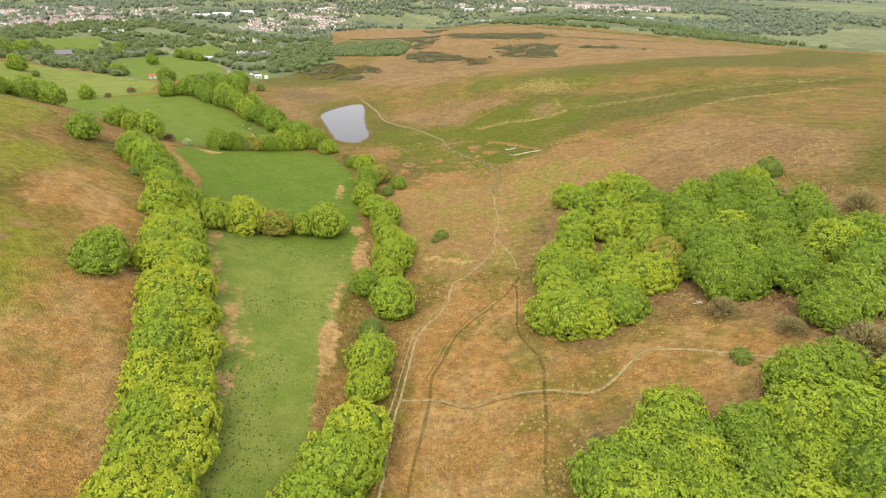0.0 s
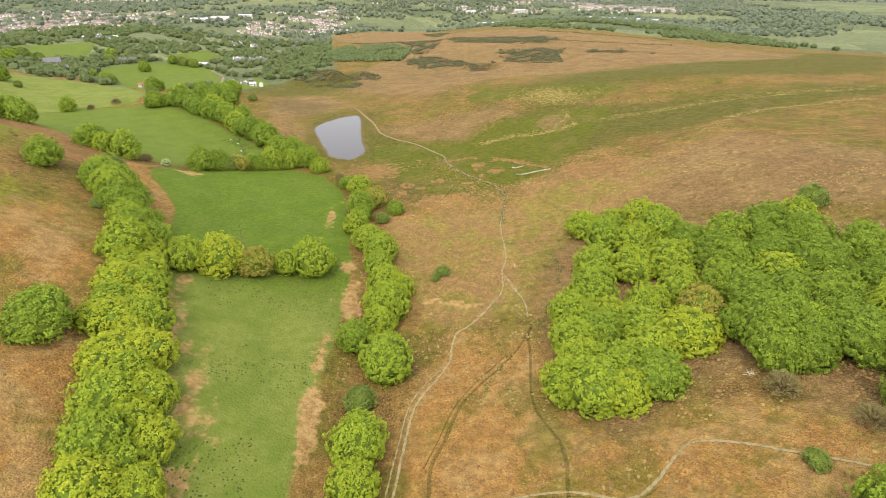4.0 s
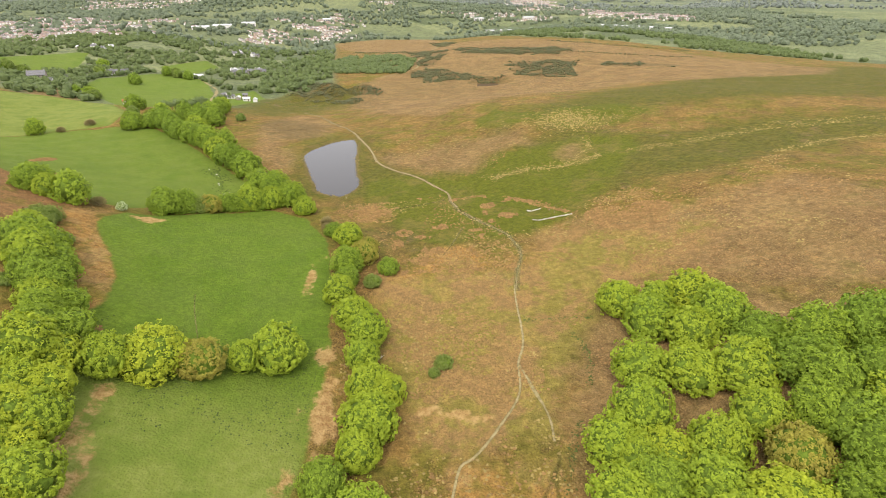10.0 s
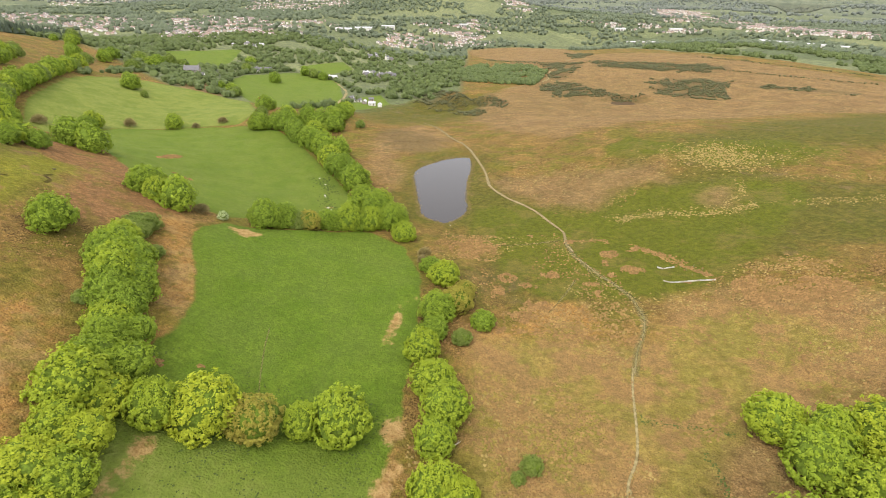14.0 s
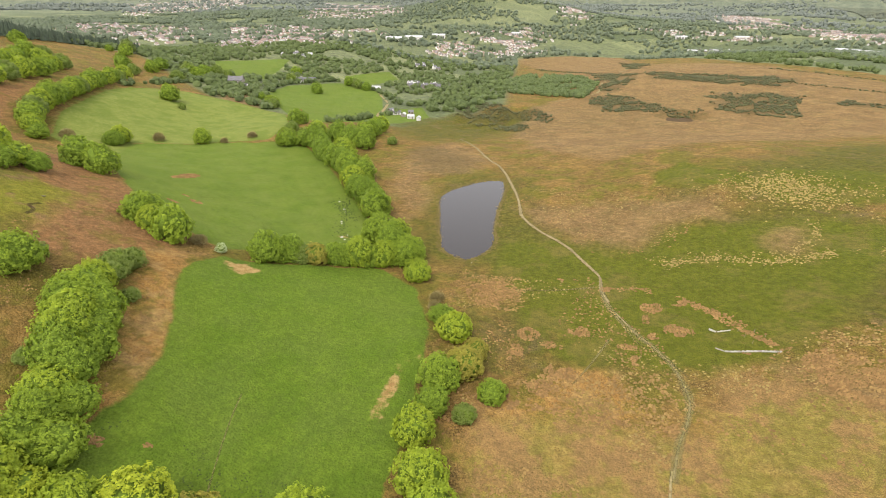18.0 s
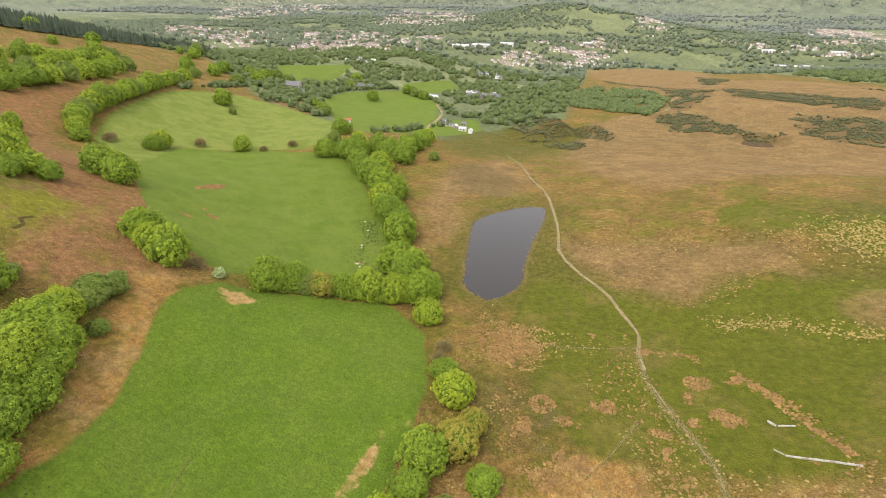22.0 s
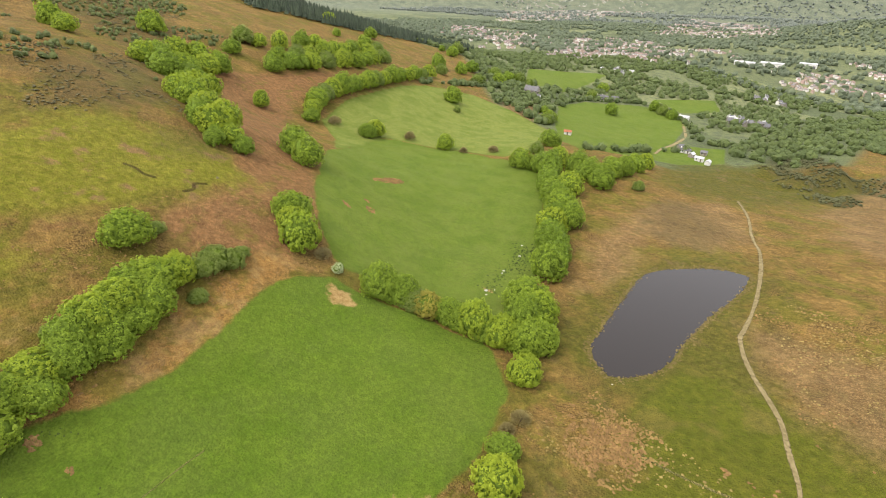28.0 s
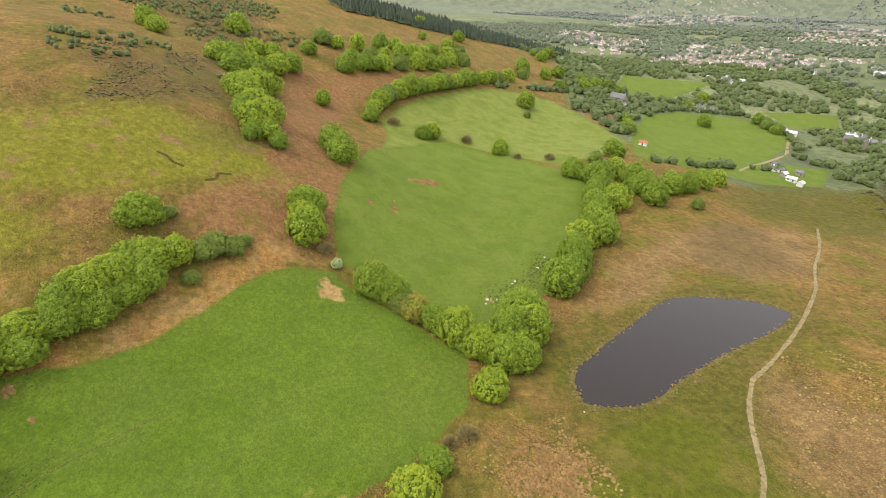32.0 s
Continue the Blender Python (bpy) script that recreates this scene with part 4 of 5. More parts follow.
row(LEFT_HEDGE, ("fresh0", "fresh1", "bright2", "fresh1", "bright1", "fresh0"), OLD_HEDGE, "in an old hedge")
row(LEFT_GAPS, ("fresh1", "bright1", "fresh0", "bright0"), OLD_HEDGE, "in an old hedge")
row(LEFT_HEDGE_SOUTH, ("fresh1", "bright2", "fresh0"), OLD_HEDGE, "in an old hedge")
UNDER_HILL = "hedge remnant under the hill"
LEFT_HEDGE_NORTH = [(-94.6, 35.5, 5.6), (-97.0, 42.5, 5.2), (-92.6, 46.0, 5.2), (-98.6, 50.0, 4.6), (-101.5, 54.5, 5.0), (-97.0, 55.0, 4.4), (-103.0, 61.5, 4.6), (-107.4, 63.0, 5.6), (-110.0, 68.0, 6.0), (-105.8, 68.7, 5.0), (-114.2, 73.3, 6.2), (-110.5, 74.6, 5.0), (-118.1, 77.0, 5.8), (-113.4, 79.6, 5.2), (-119.9, 82.0, 5.4)]
row(LEFT_HEDGE_NORTH, ("bright1", "mid1", "mid0", "mid2", "bright2", "mid0", "mid1", "mid2", "bright1", "mid0"), UNDER_HILL, "below the hill")
row([(-122.4, 88.4, 4.0)], "bright2", UNDER_HILL, "below the hill")
row([(-106.6, 65.5, 3.2)], "olive1", UNDER_HILL, "below the hill")
row([(-124.6, 94.6, 4.0), (-127.0, 98.6, 4.2), (-126.6, 103.4, 3.6), (-130, 107, 2.6), (-115.9, 90.1, 2.4)], "bush", UNDER_HILL, "below the hill")
row([(-94, -3, 5.6), (-136.2, 81.3, 5.2)], ("mid0", "mid1"), "lone trees of the hill", "on bracken slope")
row([(-139.5, 88.3, 2.4), (-112, 60, 1.9)], "bush", "hill bushes", "")
DIVIDE = "divider trees of the pasture"
row([(-81.4, 38.6, 4.9), (-73.8, 41.2, 6.0), (-56.2, 47.3, 3.7)], ("bright0", "fresh1", "bright2"), DIVIDE, "across the pasture", 1.12)
row([(-48.4, 49.8, 5.6)], "bright1", DIVIDE, "across the pasture", 1.3)
row([(-64.6, 44.2, 5.4)], "olive0", DIVIDE, "across the pasture")
STREAM = "stream hedge beside the moor"
RIGHT_HEDGE = [(-37.2, 80.0, 4.8), (-31.8, 69.2, 5.4), (-27.8, 60.6, 4.8), (-28.5, 51.8, 4.3), (-26.4, 38.7, 6.0), (-22.6, 38.6, 4.6), (-25.8, 29.1, 5.6), (-27.6, 20.6, 4.4), (-25.9, 3.4, 6.2), (-31.0, -21.7, 5.5), (-31.2, -31.5, 4.4), (-33.6, -45.2, 6.2), (-35.8, -54.4, 6.4), (-39.3, -60.6, 5.4), (-32.7, -51.7, 4.9)]
row(RIGHT_HEDGE, ("bright1", "bright0", "bright2", "bright2", "bright0", "fresh1"), STREAM, "beside the moor")
row([(-44, -72, 5.5), (-38, -85, 5.6), (-42, -98, 5.4)], "bright1", STREAM, "beside the moor")
row([(-37.6, 120.4, 4.5), (-43.5, 128.0, 3.4), (-36.2, 98.6, 5.0), (-35.8, 89.8, 3.8), (-23.0, 97.6, 3.5), (-30.0, 112.2, 3.4)], ("bright0", "mid1", "mid2", "mid0", "mid2", "olive1"), STREAM, "beside the moor")
row([(-33.6, 13.1, 4.6), (-31.4, -7.8, 3.4), (-27.7, 88.9, 2.7)], ("mid1", "dark0", "dark1"), STREAM, "beside the moor")
row([(-31.3, 105.0, 4.8)], "olive1", STREAM, "beside the moor")
row([(-31, -13, 2.2), (-8, 50.6, 2.2), (-10.6, 47, 1.6), (42, -45, 2.0), (103, 42, 4.1), (95, 13, 3.9), (-127, 317, 3.4)], "bush", "moor bushes", "")
row([(-47.6, 133.4, 2.2), (-48, 138.5, 2.4), (-127.7, 131.4, 3.4), (-276.0, 220.6, 4.2), (-254.6, 260.7, 3.6), (-221.4, 276.2, 2.6), (-212.9, 293.3, 3.6), (48.7, -27.3, 3.4), (62.0, -49.2, 5.0), (55.5, -39.4, 3.2), (11.0, -56.6, 2.4), (104.7, 4.9, 4.6)], "bare", "leafless shrubs", "")
row([(-120.6, 132.4, 1.9)], "may", "", "at the corner of a pasture")
MID_HEDGE = [(-108.3, 139.6, 5.5), (-104.8, 142.0, 4.4), (-101.6, 144.6, 4.6), (-98.0, 146.2, 4.2), (-94.4, 147.6, 4.5), (-89.1, 151.8, 5.0), (-84.9, 153.0, 4.3), (-81.1, 154.9, 5.0), (-76.8, 155.6, 4.2), (-73.2, 157.2, 4.7), (-70.4, 160.2, 4.4), (-74.0, 167.0, 6.0), (-82.0, 178.8, 6.8), (-75.2, 175.4, 6.6), (-67.0, 161.4, 5.4), (-66.0, 165.8, 5.8), (-58.4, 151.4, 4.6)]
row(MID_HEDGE, ("mid0", "mid1", "mid2", "dark1", "olive1", "mid0", "mid2", "bright2", "mid1", "bright0", "mid0", "mid2", "mid1", "bright1", "mid0", "mid2", "bright0"), "hedge between the pastures", "between two pastures", 1.12)
POND_HEDGE = [(-94.0, 203.5, 6.0), (-98.4, 212.4, 5.8), (-104.6, 219.4, 6.2), (-112.0, 226.6, 5.8), (-117.6, 234.4, 6.2), (-116.6, 245.0, 6.0), (-123.0, 243.0, 5.4), (-127.6, 251.6, 6.4), (-134.6, 258.0, 6.0), (-141.2, 264.1, 6.4), (-143.0, 276.8, 6.0), (-152.0, 272.0, 6.0), (-158.0, 281.0, 6.2), (-166.7, 290.1, 6.6), (-183.9, 286.4, 6.4), (-174.0, 290.0, 5.6), (-172.7, 306.4, 6.0), (-149.6, 302.1, 6.6), (-138.2, 299.0, 6.0), (-158.9, 304.9, 6.2), (-145.1, 331.6, 6.0), (-146.0, 318.7, 6.0), (-153.3, 368.5, 5.6), (-148.0, 348.0, 5.4), (-202.2, 334.5, 6.0)]
row(POND_HEDGE, ("back0", "back1", "mid2", "back1", "backlight0", "back0"), "hedge beside the pond meadow", "above the pond", 1.1)
HILL = [(-147.6, 131.6, 5.6), (-141.2, 128.6, 4.4), (-133.1, 127.7, 5.8), (-189.6, 159.4, 6.4), (-198.4, 158.0, 5.8), (-258.7, 232.9, 5.2), (-260.9, 240.0, 5.8), (-232.8, 271.1, 4.8), (-344, 100, 4.6), (-324.9, 358.0, 6.6), (-281.9, 431.0, 6.4), (-283.9, 179.9, 4.6)]
row(HILL, ("mid0", "bright2", "backlight0", "back0", "back1"), "hill hedge trees", "below the hill")
FIELD = [(-443, 487, 7.4), (-425, 505, 7.6), (-411, 514, 7.6), (-393, 451, 6.6), (-428, 459, 7.0), (-542, 552, 8.0), (-544, 529, 4.7), (-275, 420, 5.0), (-305, 450, 4.5), (-195, 312, 3.8), (-297, 547, 5.8), (-406, 527, 7.4), (-398, 486, 7.0), (-394, 530, 5.5), (-373, 641, 6.1), (-352, 591, 5.7), (-443, 440, 7.0), (-412, 418, 6.0), (-295, 628, 6.2), (-281, 621, 6.2), (-267, 614, 6.0), (-306, 346, 2.6)]
row(FIELD, ("back0", "backdark0", "back1", "backdark1"), "field trees of the valley side", "among upper fields")
UPPER = [(-277.6, 206.4, 4.6), (-288.0, 213.0, 5.5), (-297.0, 221.0, 6.5), (-305.0, 230.0, 5.9), (-311.6, 241.0, 6.4), (-316.6, 251.0, 6.7), (-321.8, 262.0, 6.1), (-327.0, 272.0, 6.5), (-333.0, 283.0, 6.8), (-339.2, 293.0, 6.1), (-346.0, 304.0, 6.5), (-352.6, 316.0, 6.7), (-359.6, 329.0, 5.9), (-367.0, 343.0, 6.0), (-375.8, 357.0, 6.3), (-385.0, 372.0, 5.3), (-393.7, 388.0, 5.7)]
row(UPPER, ("back0", "backlight1", "back1", "backdark0", "backlight0", "back1"), "upper hedge trees", "by upper pasture")
WOOD = [(-336.7, 212.9, 6.2), (-342.7, 228.7, 6.7), (-349.1, 246.2, 7.0), (-358.9, 263.5, 6.2), (-368.7, 281.9, 6.7), (-376.2, 300.1, 7.0), (-390.0, 317.0, 6.1), (-402.9, 332.0, 6.5), (-416.0, 352.8, 6.7), (-386.2, 240.6, 6.1), (-401.2, 264.5, 6.9), (-457.3, 359.0, 7.2), (-407.0, 304.6, 6.4), (-448.1, 366.3, 6.7), (-382.7, 273.6, 7.2), (-526.5, 410.7, 6.4)]
WOOD_BACK = [(-490.5, 347.9, 3.9), (-563.7, 380.7, 6.5), (-382.9, 212.6, 7.1), (-378.2, 221.4, 5.3), (-354.1, 193.4, 5.3), (-422.0, 322.0, 6.8), (-369.3, 253.9, 6.2), (-360.2, 239.9, 6.4), (-394.0, 288.0, 6.8), (-352.0, 222.0, 5.4), (-346.0, 237.0, 5.7), (-420.0, 338.0, 6.5), (-434.0, 350.0, 5.8), (-416.0, 284.0, 6.2), (-383.0, 291.0, 6.5), (-515, 521, 6.8)]
row(WOOD + WOOD_BACK, ("back0", "back1", "backlight1", "backdark1", "backlight0"), "hillside wood", "in hillside wood")
GULLY = [(-367.8, 152.3, 6.6), (-328.1, 154.0, 5.6), (-295.5, 132.4, 6.8), (-279.1, 133.4, 6.8), (-285.1, 140.6, 6.4), (-324.7, 162.7, 6.8), (-308.7, 162.0, 6.6), (-318.7, 172.6, 6.2), (-273.7, 143.8, 6.8), (-264.6, 146.7, 6.2), (-236.5, 125.3, 5.4), (-229.9, 128.4, 6.0), (-225.8, 133.8, 5.6), (-204.0, 123.5, 5.4)]
GULLY_LOW = [(-198.1, 126.5, 6.0), (-208.1, 134.2, 6.0), (-192.6, 129.6, 5.0), (-186.6, 132.4, 3.6), (-188.7, 122.7, 4.0), (-333.1, 98.9, 5.4), (-319.4, 101.9, 5.4), (-292.1, 126.9, 5.8), (-302.7, 138.1, 6.2), (-248.0, 132.9, 6.0), (-256.0, 140.0, 6.0), (-241.0, 131.0, 5.4), (-217.0, 129.0, 5.4), (-300.0, 150.0, 6.0), (-212.0, 127.0, 5.0)]
row(GULLY + GULLY_LOW, ("backlight0", "backlight1", "back1", "back0", "backlight1"), "gully trees of the hillside", "in hillside gully")
MOOR_COPSE = "copse on the moor"
COPSE = [(42.0, 65.0, 6.2), (45.6, 53.0, 6.6), (50.4, 60.4, 5.0), (58.6, 59.4, 5.8), (60.4, 47.5, 6.6), (52.6, 45.0, 5.6), (64.0, 37.8, 6.2), (36.9, 36.4, 6.2), (46.0, 32.3, 6.8), (55.3, 28.5, 6.8), (30.3, 21.7, 6.4), (32.0, 11.4, 5.6), (23.4, 15.4, 5.4), (20.6, 2.6, 6.0), (26.6, 4.1, 5.4), (26.0, 11.0, 4.8), (40.3, 10.8, 5.9), (36.0, 1.7, 5.7), (50.5, 15.4, 5.0), (42.6, -5.6, 6.4), (37.6, -4.8, 4.8), (32.9, -8.6, 5.9), (30.9, -16.5, 5.6), (18.4, -16.6, 6.6), (14.0, -13.0, 5.1), (24.4, -12.0, 5.6), (18.0, -6.6, 5.2), (23.0, -19.0, 5.0)]
row(COPSE, ("bright0", "bright1", "bright2", "fresh0", "bright1", "bright0", "mid1", "bright2"), MOOR_COPSE, "in moorland copse")
row([(50.1, 3.4, 5.6)], "olive1", MOOR_COPSE, "in moorland copse")
COPSE_EAST = [(67.0, 19.2, 6.2), (72.1, 31.8, 6.6), (81.5, 30.0, 6.4), (89.3, 31.1, 6.0), (76.0, 17.6, 6.4), (60.4, 12.0, 5.6), (62.6, 6.6, 5.9), (85.7, 20.3, 6.4), (80.9, 7.0, 6.4), (72.5, 8.9, 6.2), (61.6, 0.2, 6.2), (68.1, -2.6, 6.2), (54.4, -6.8, 5.6), (55.6, -13.0, 6.2), (53.2, -19.0, 5.6), (61.0, -14.3, 6.2), (73.2, -6.7, 6.2), (66.0, 26.0, 5.6), (94.9, 12.3, 5.2), (58.0, -20.6, 5.0)]
COPSE_FAR = [(67.4, -22.0, 6.4), (79.5, -17.7, 6.6), (89.0, -14.1, 6.4), (79.5, -29.2, 6.4), (70.4, -35.3, 6.4), (86.2, -5.1, 6.4), (63.0, -39.0, 5.4), (88.0, -24.0, 6.0), (70.0, -14.0, 5.6)]
row(COPSE_EAST + COPSE_FAR, ("mid0", "mid2", "mid1", "bright1", "mid1", "mid0"), MOOR_COPSE, "in moorland copse")
NEAR_WOOD = [(21.4, -59.6, 5.8), (23.6, -63.8, 5.1), (14.6, -63.6, 5.6), (9.0, -67.2, 5.5), (16.8, -68.2, 5.6), (21.6, -68.6, 4.8), (19.7, -74.0, 5.2), (32.0, -64.6, 5.7), (38.6, -64.6, 6.3), (44.2, -57.1, 5.8), (51.0, -56.6, 5.2), (45.3, -66.6, 6.0), (51.0, -70.7, 5.8), (28.9, -73.0, 5.7), (36.2, -72.0, 5.9), (40.2, -78.1, 6.0), (24.0, -79.0, 5.6), (31.0, -80.4, 5.6), (11.4, -73.4, 5.7), (36.0, -86.0, 6.0), (44.9, -76.0, 5.8), (16.0, -82.0, 5.4), (46.0, -88.0, 5.8), (57.0, -63.0, 5.4), (60.0, -74.0, 5.6)]
row(NEAR_WOOD, ("bright2", "mid0", "bright0", "mid1", "mid2", "bright1"), "wood by the crossing path", "beside the path")


# ---- far woods ----
def wood_stuff(name, x, y, r, leaves, mat, label, tall=0.95, spire=False):
    rng = np.random.default_rng(len(x))
    z = height(x, y)
    if spire:
        k = 6
        a = np.arange(k) * 2 * math.pi / k
        cv, cf = [], []
        for t in range(3):
            rr, z0, z1 = 1 - 0.28 * t, 0.25 + 0.5 * t, 1.35 + 0.62 * t
            cv += [(rr * math.cos(q + t), rr * math.sin(q + t), z0) for q in a] + [(0, 0, z1)]
            cf += [(t * 7 + i, t * 7 + (i + 1) % k, t * 7 + k) for i in range(k)]
        cv, cf = np.array(cv), np.array(cf)
        V = cv[None] * np.stack([r, r, r * 1.6], 1)[:, None, :] * (1 + rng.uniform(-0.16, 0.16, (len(x), len(cv), 1))) + np.stack([x, y, z], 1)[:, None, :]
        F = cf[None] + (np.arange(len(x)) * len(cv))[:, None, None]
        return tagged(new(name, mesh_of(name, V.reshape(-1, 3), F.reshape(-1, 3), mat)), label, "wood", kind="stuff")
    cv, cf = ICO1
    V = cv[None] * (1 + rng.uniform(-0.28, 0.28, (len(x), len(cv), 1))) * np.stack([r, r, r * tall], 1)[:, None, :] * 0.9 + np.stack([x, y, z + r * tall * 0.7], 1)[:, None, :]
    F = cf[None] + (np.arange(len(x)) * len(cv))[:, None, None]
    d = unit(rng.normal(0, 1, (len(x), leaves, 3)) + np.array((0, 0, 0.5)))
    p = (d * np.stack([r, r, r * tall], 1)[:, None, :] * rng.uniform(0.85, 1.12, (len(x), leaves, 1)) + np.stack([x, y, z + r * tall * 0.7], 1)[:, None, :]).reshape(-1, 3)
    sv, sf = sprays(rng, p, unit(d.reshape(-1, 3) + np.array((0, 0, 0.3))), np.repeat(r * 0.42, leaves))
    verts, faces = join([(V.reshape(-1, 3), F.reshape(-1, 3)), (sv, sf)])
    return tagged(new(name, mesh_of(name, verts, faces, mat)), label, "wood", kind="stuff")


TOWN = [
    [(-1578, 1457), (-1040, 1329), (-843, 1049), (-799, 862), (-1038, 1059), (-1256, 1147)], [(-1062, 1490), (-789, 1514), (-670, 1221), (-532, 880), (-546, 819), (-688, 954)], [(-620, 1100), (-600, 1390), (-440, 1180), (-500, 930)],
    [(-1500, 3074), (-950, 3016), (-840, 2446), (-660, 1941), (-960, 1790)], [(-3332, 3590), (-2188, 3813), (-1878, 3137), (-1791, 2374), (-1842, 1980)], [(-380, 1324), (-195, 1690), (-110, 1420), (-190, 1200), (-303, 1060)],
    [(-146, 2474), (-22, 1915), (-55, 1804), (-124, 2087)], [(566, 3138), (743, 2447), (609, 1938), (384, 1912)], [(100, 1808), (318, 1822), (459, 1682), (394, 1650), (132, 1789)], [(706, 2258), (840, 1984), (636, 1460), (545, 1725)], [(779, 1836), (843, 1591), (740, 1408), (652, 1498)],
]


def in_town(x, y):
    return np.max([inside(x, y, p) for p in TOWN], axis=0) > 0


wr = np.random.default_rng(21)


def scatter(n, x0, x1, y0, y1, size, cut, sizes):
    x, y = wr.uniform(x0, x1, n), wr.uniform(y0, y1, n)
    open_land = np.max([inside(x, y, p) for p in PASTURES], axis=0)
    edge = np.abs(lattice(x, y, size * 2.2) - 0.5)
    keep = (inside(x, y, MOOR) < -4) & (open_land < -3) & ~(in_town(x, y) & (wr.random(n) > 0.35))
    keep &= (lattice(x + 900, y, size) * 0.65 + lattice(x, y + 300, size * 0.3) * 0.35 > cut) | (edge < 0.02)
    keep &= inside(x, y, LAKE) < -60
    x, y = x[keep], y[keep]
    return x, y, wr.uniform(*sizes, len(x))


x, y, r = scatter(12500, -700, 620, 395, 1010, 70, 0.40, (2.0, 4.6))
wood_stuff("valley_woods_near", x, y, r, 22, LEAF["vale"], "broken woods and hedges of the valley side")
x, y, r = scatter(19000, -1900, 1300, 950, 2300, 120, 0.42, (3.4, 6.6))
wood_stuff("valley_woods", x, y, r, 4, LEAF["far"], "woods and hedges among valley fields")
x, y, r = scatter(15000, -3200, 3000, 2200, 4500, 220, 0.46, (5, 10))
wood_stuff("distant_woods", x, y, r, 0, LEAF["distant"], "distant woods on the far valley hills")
u = wr.uniform(0, 1, 1700)
cx = np.interp(u, [0, 0.3, 0.6, 1], [-535, -550, -572, -625]) - wr.uniform(0, 75, 1700)
cy = np.interp(u, [0, 0.3, 0.6, 1], [285, 400, 490, 660]) + wr.normal(0, 6, 1700)
wood_stuff("conifer_plantation", cx, cy, wr.uniform(1.8, 3.1, 1700), 0, LEAF["fir"], "dark conifer plantation along the ridge", spire=True)
gq = np.array([(-121, 730), (-97, 826), (-19, 724), (1, 647), (-12, 570), (-96, 627)], float)
x, y = wr.uniform(-125, 5, 4200), wr.uniform(565, 865, 4200)
k = (inside(x, y, [tuple(q) for q in gq]) > 0) & (lattice(x, y, 25) > 0.2)
wood_stuff("young_woodland", x[k], y[k], wr.uniform(1.3, 3.0, k.sum()), 10, LEAF["vale"], "young green woodland on the moor edge")
x, y = wr.uniform(-480, -230, 1900), wr.uniform(60, 200, 1900)
k = (lattice(x, y, 34) > 0.44) & (inside(x, y, FERN[0]) < -2) & (x < -225 - 0.4 * (y - 60))
wood_stuff("hillside_scrub", x[k], y[k], wr.uniform(0.5, 1.7, k.sum()), 16, LEAF["scrub"], "scattered dark scrub on the upper hillside")
HEDGE_LINES = [[(-190, 360), (-192, 440), (-180, 480)], [(-327, 500), (-345, 560), (-322, 642)], [(-322, 645), (-272, 632), (-244, 600)],
               [(-366, 356), (-380, 420), (-385, 480), (-400, 530)], [(-400, 530), (-470, 560), (-486, 646)], [(-390, 560), (-345, 640), (-460, 765)]]
hx, hy = [], []
for line in HEDGE_LINES:
    L = smooth_line(line, 3.2)
    hx.append(L[:, 0] + wr.normal(0, 1.5, len(L)))
    hy.append(L[:, 1] + wr.normal(0, 1.5, len(L)))
hx, hy = np.concatenate(hx), np.concatenate(hy)
k = wr.random(len(hx)) > 0.22
wood_stuff("field_hedges", hx[k], hy[k], wr.uniform(1.4, 4.2, k.sum()), 26, LEAF["vale"], "broken hedges round the far pastures")


# ---- tussocks ----
def tufts(name, x, y, r, mat, label):
    rng = np.random.default_rng(len(x) + 3)
    z = height(x, y)
    n, k = len(x), 7
    a = rng.uniform(0, 6.28, (n, 1)) + np.arange(k) * 2 * math.pi / k
    rad = r[:, None] * rng.uniform(0.5, 1.2, (n, k))
    ring = np.stack([x[:, None] + rad * np.cos(a), y[:, None] + rad * np.sin(a), np.repeat(z[:, None] - 0.05, k, 1)], 2)
    top = np.stack([x + rng.normal(0, 0.15, n) * r, y + rng.normal(0, 0.15, n) * r, z + r * rng.uniform(0.45, 0.95, n)], 1)[:, None]
    V = np.concatenate([ring, top], 1)
    f = np.array([(i, (i + 1) % k, k) for i in range(k)])
    F = f[None] + (np.arange(n) * (k + 1))[:, None, None]
    return tagged(new(name, mesh_of(name, V.reshape(-1, 3), F.reshape(-1, 3), mat)), label, "grass", kind="stuff")


def along(lines, n, spread):
    xs, ys = [], []
    for line in lines:
        L = smooth_line(line, 0.7)
        i = wr.integers(0, len(L), n)
        xs.append(L[i, 0] + wr.normal(0, spread, n))
        ys.append(L[i, 1] + wr.normal(0, spread, n))
    return np.concatenate(xs), np.concatenate(ys)


x, y = along([[(20, 179), (29, 182), (38, 185), (46, 183), (59, 183), (69, 182), (100, 184), (130, 186), (165, 194), (215, 192), (247, 189)], [(95, 180), (130, 183), (170, 189), (240, 184)], [(140, 151), (176, 163), (221, 160)], [(24, 176), (40, 180), (60, 178), (75, 182)]], 420, 1.5)
vx, vy = along([[(76, 208), (76, 200), (72, 192), (65, 186)]], 110, 1.3)
x, y = np.concatenate([x, vx]), np.concatenate([y, vy])
tufts("tussock_bands", x, y, wr.uniform(0.22, 0.55, len(x)), TUFT, "bands of dry tan tussocks on green moor")
x, y = 77 + wr.normal(0, 11, 1300), 237 + wr.normal(0, 9, 1300)
tufts("tussock_patch", x, y, wr.uniform(0.28, 0.65, len(x)), TUFT, "dense patch of pale tussocks on the moor")


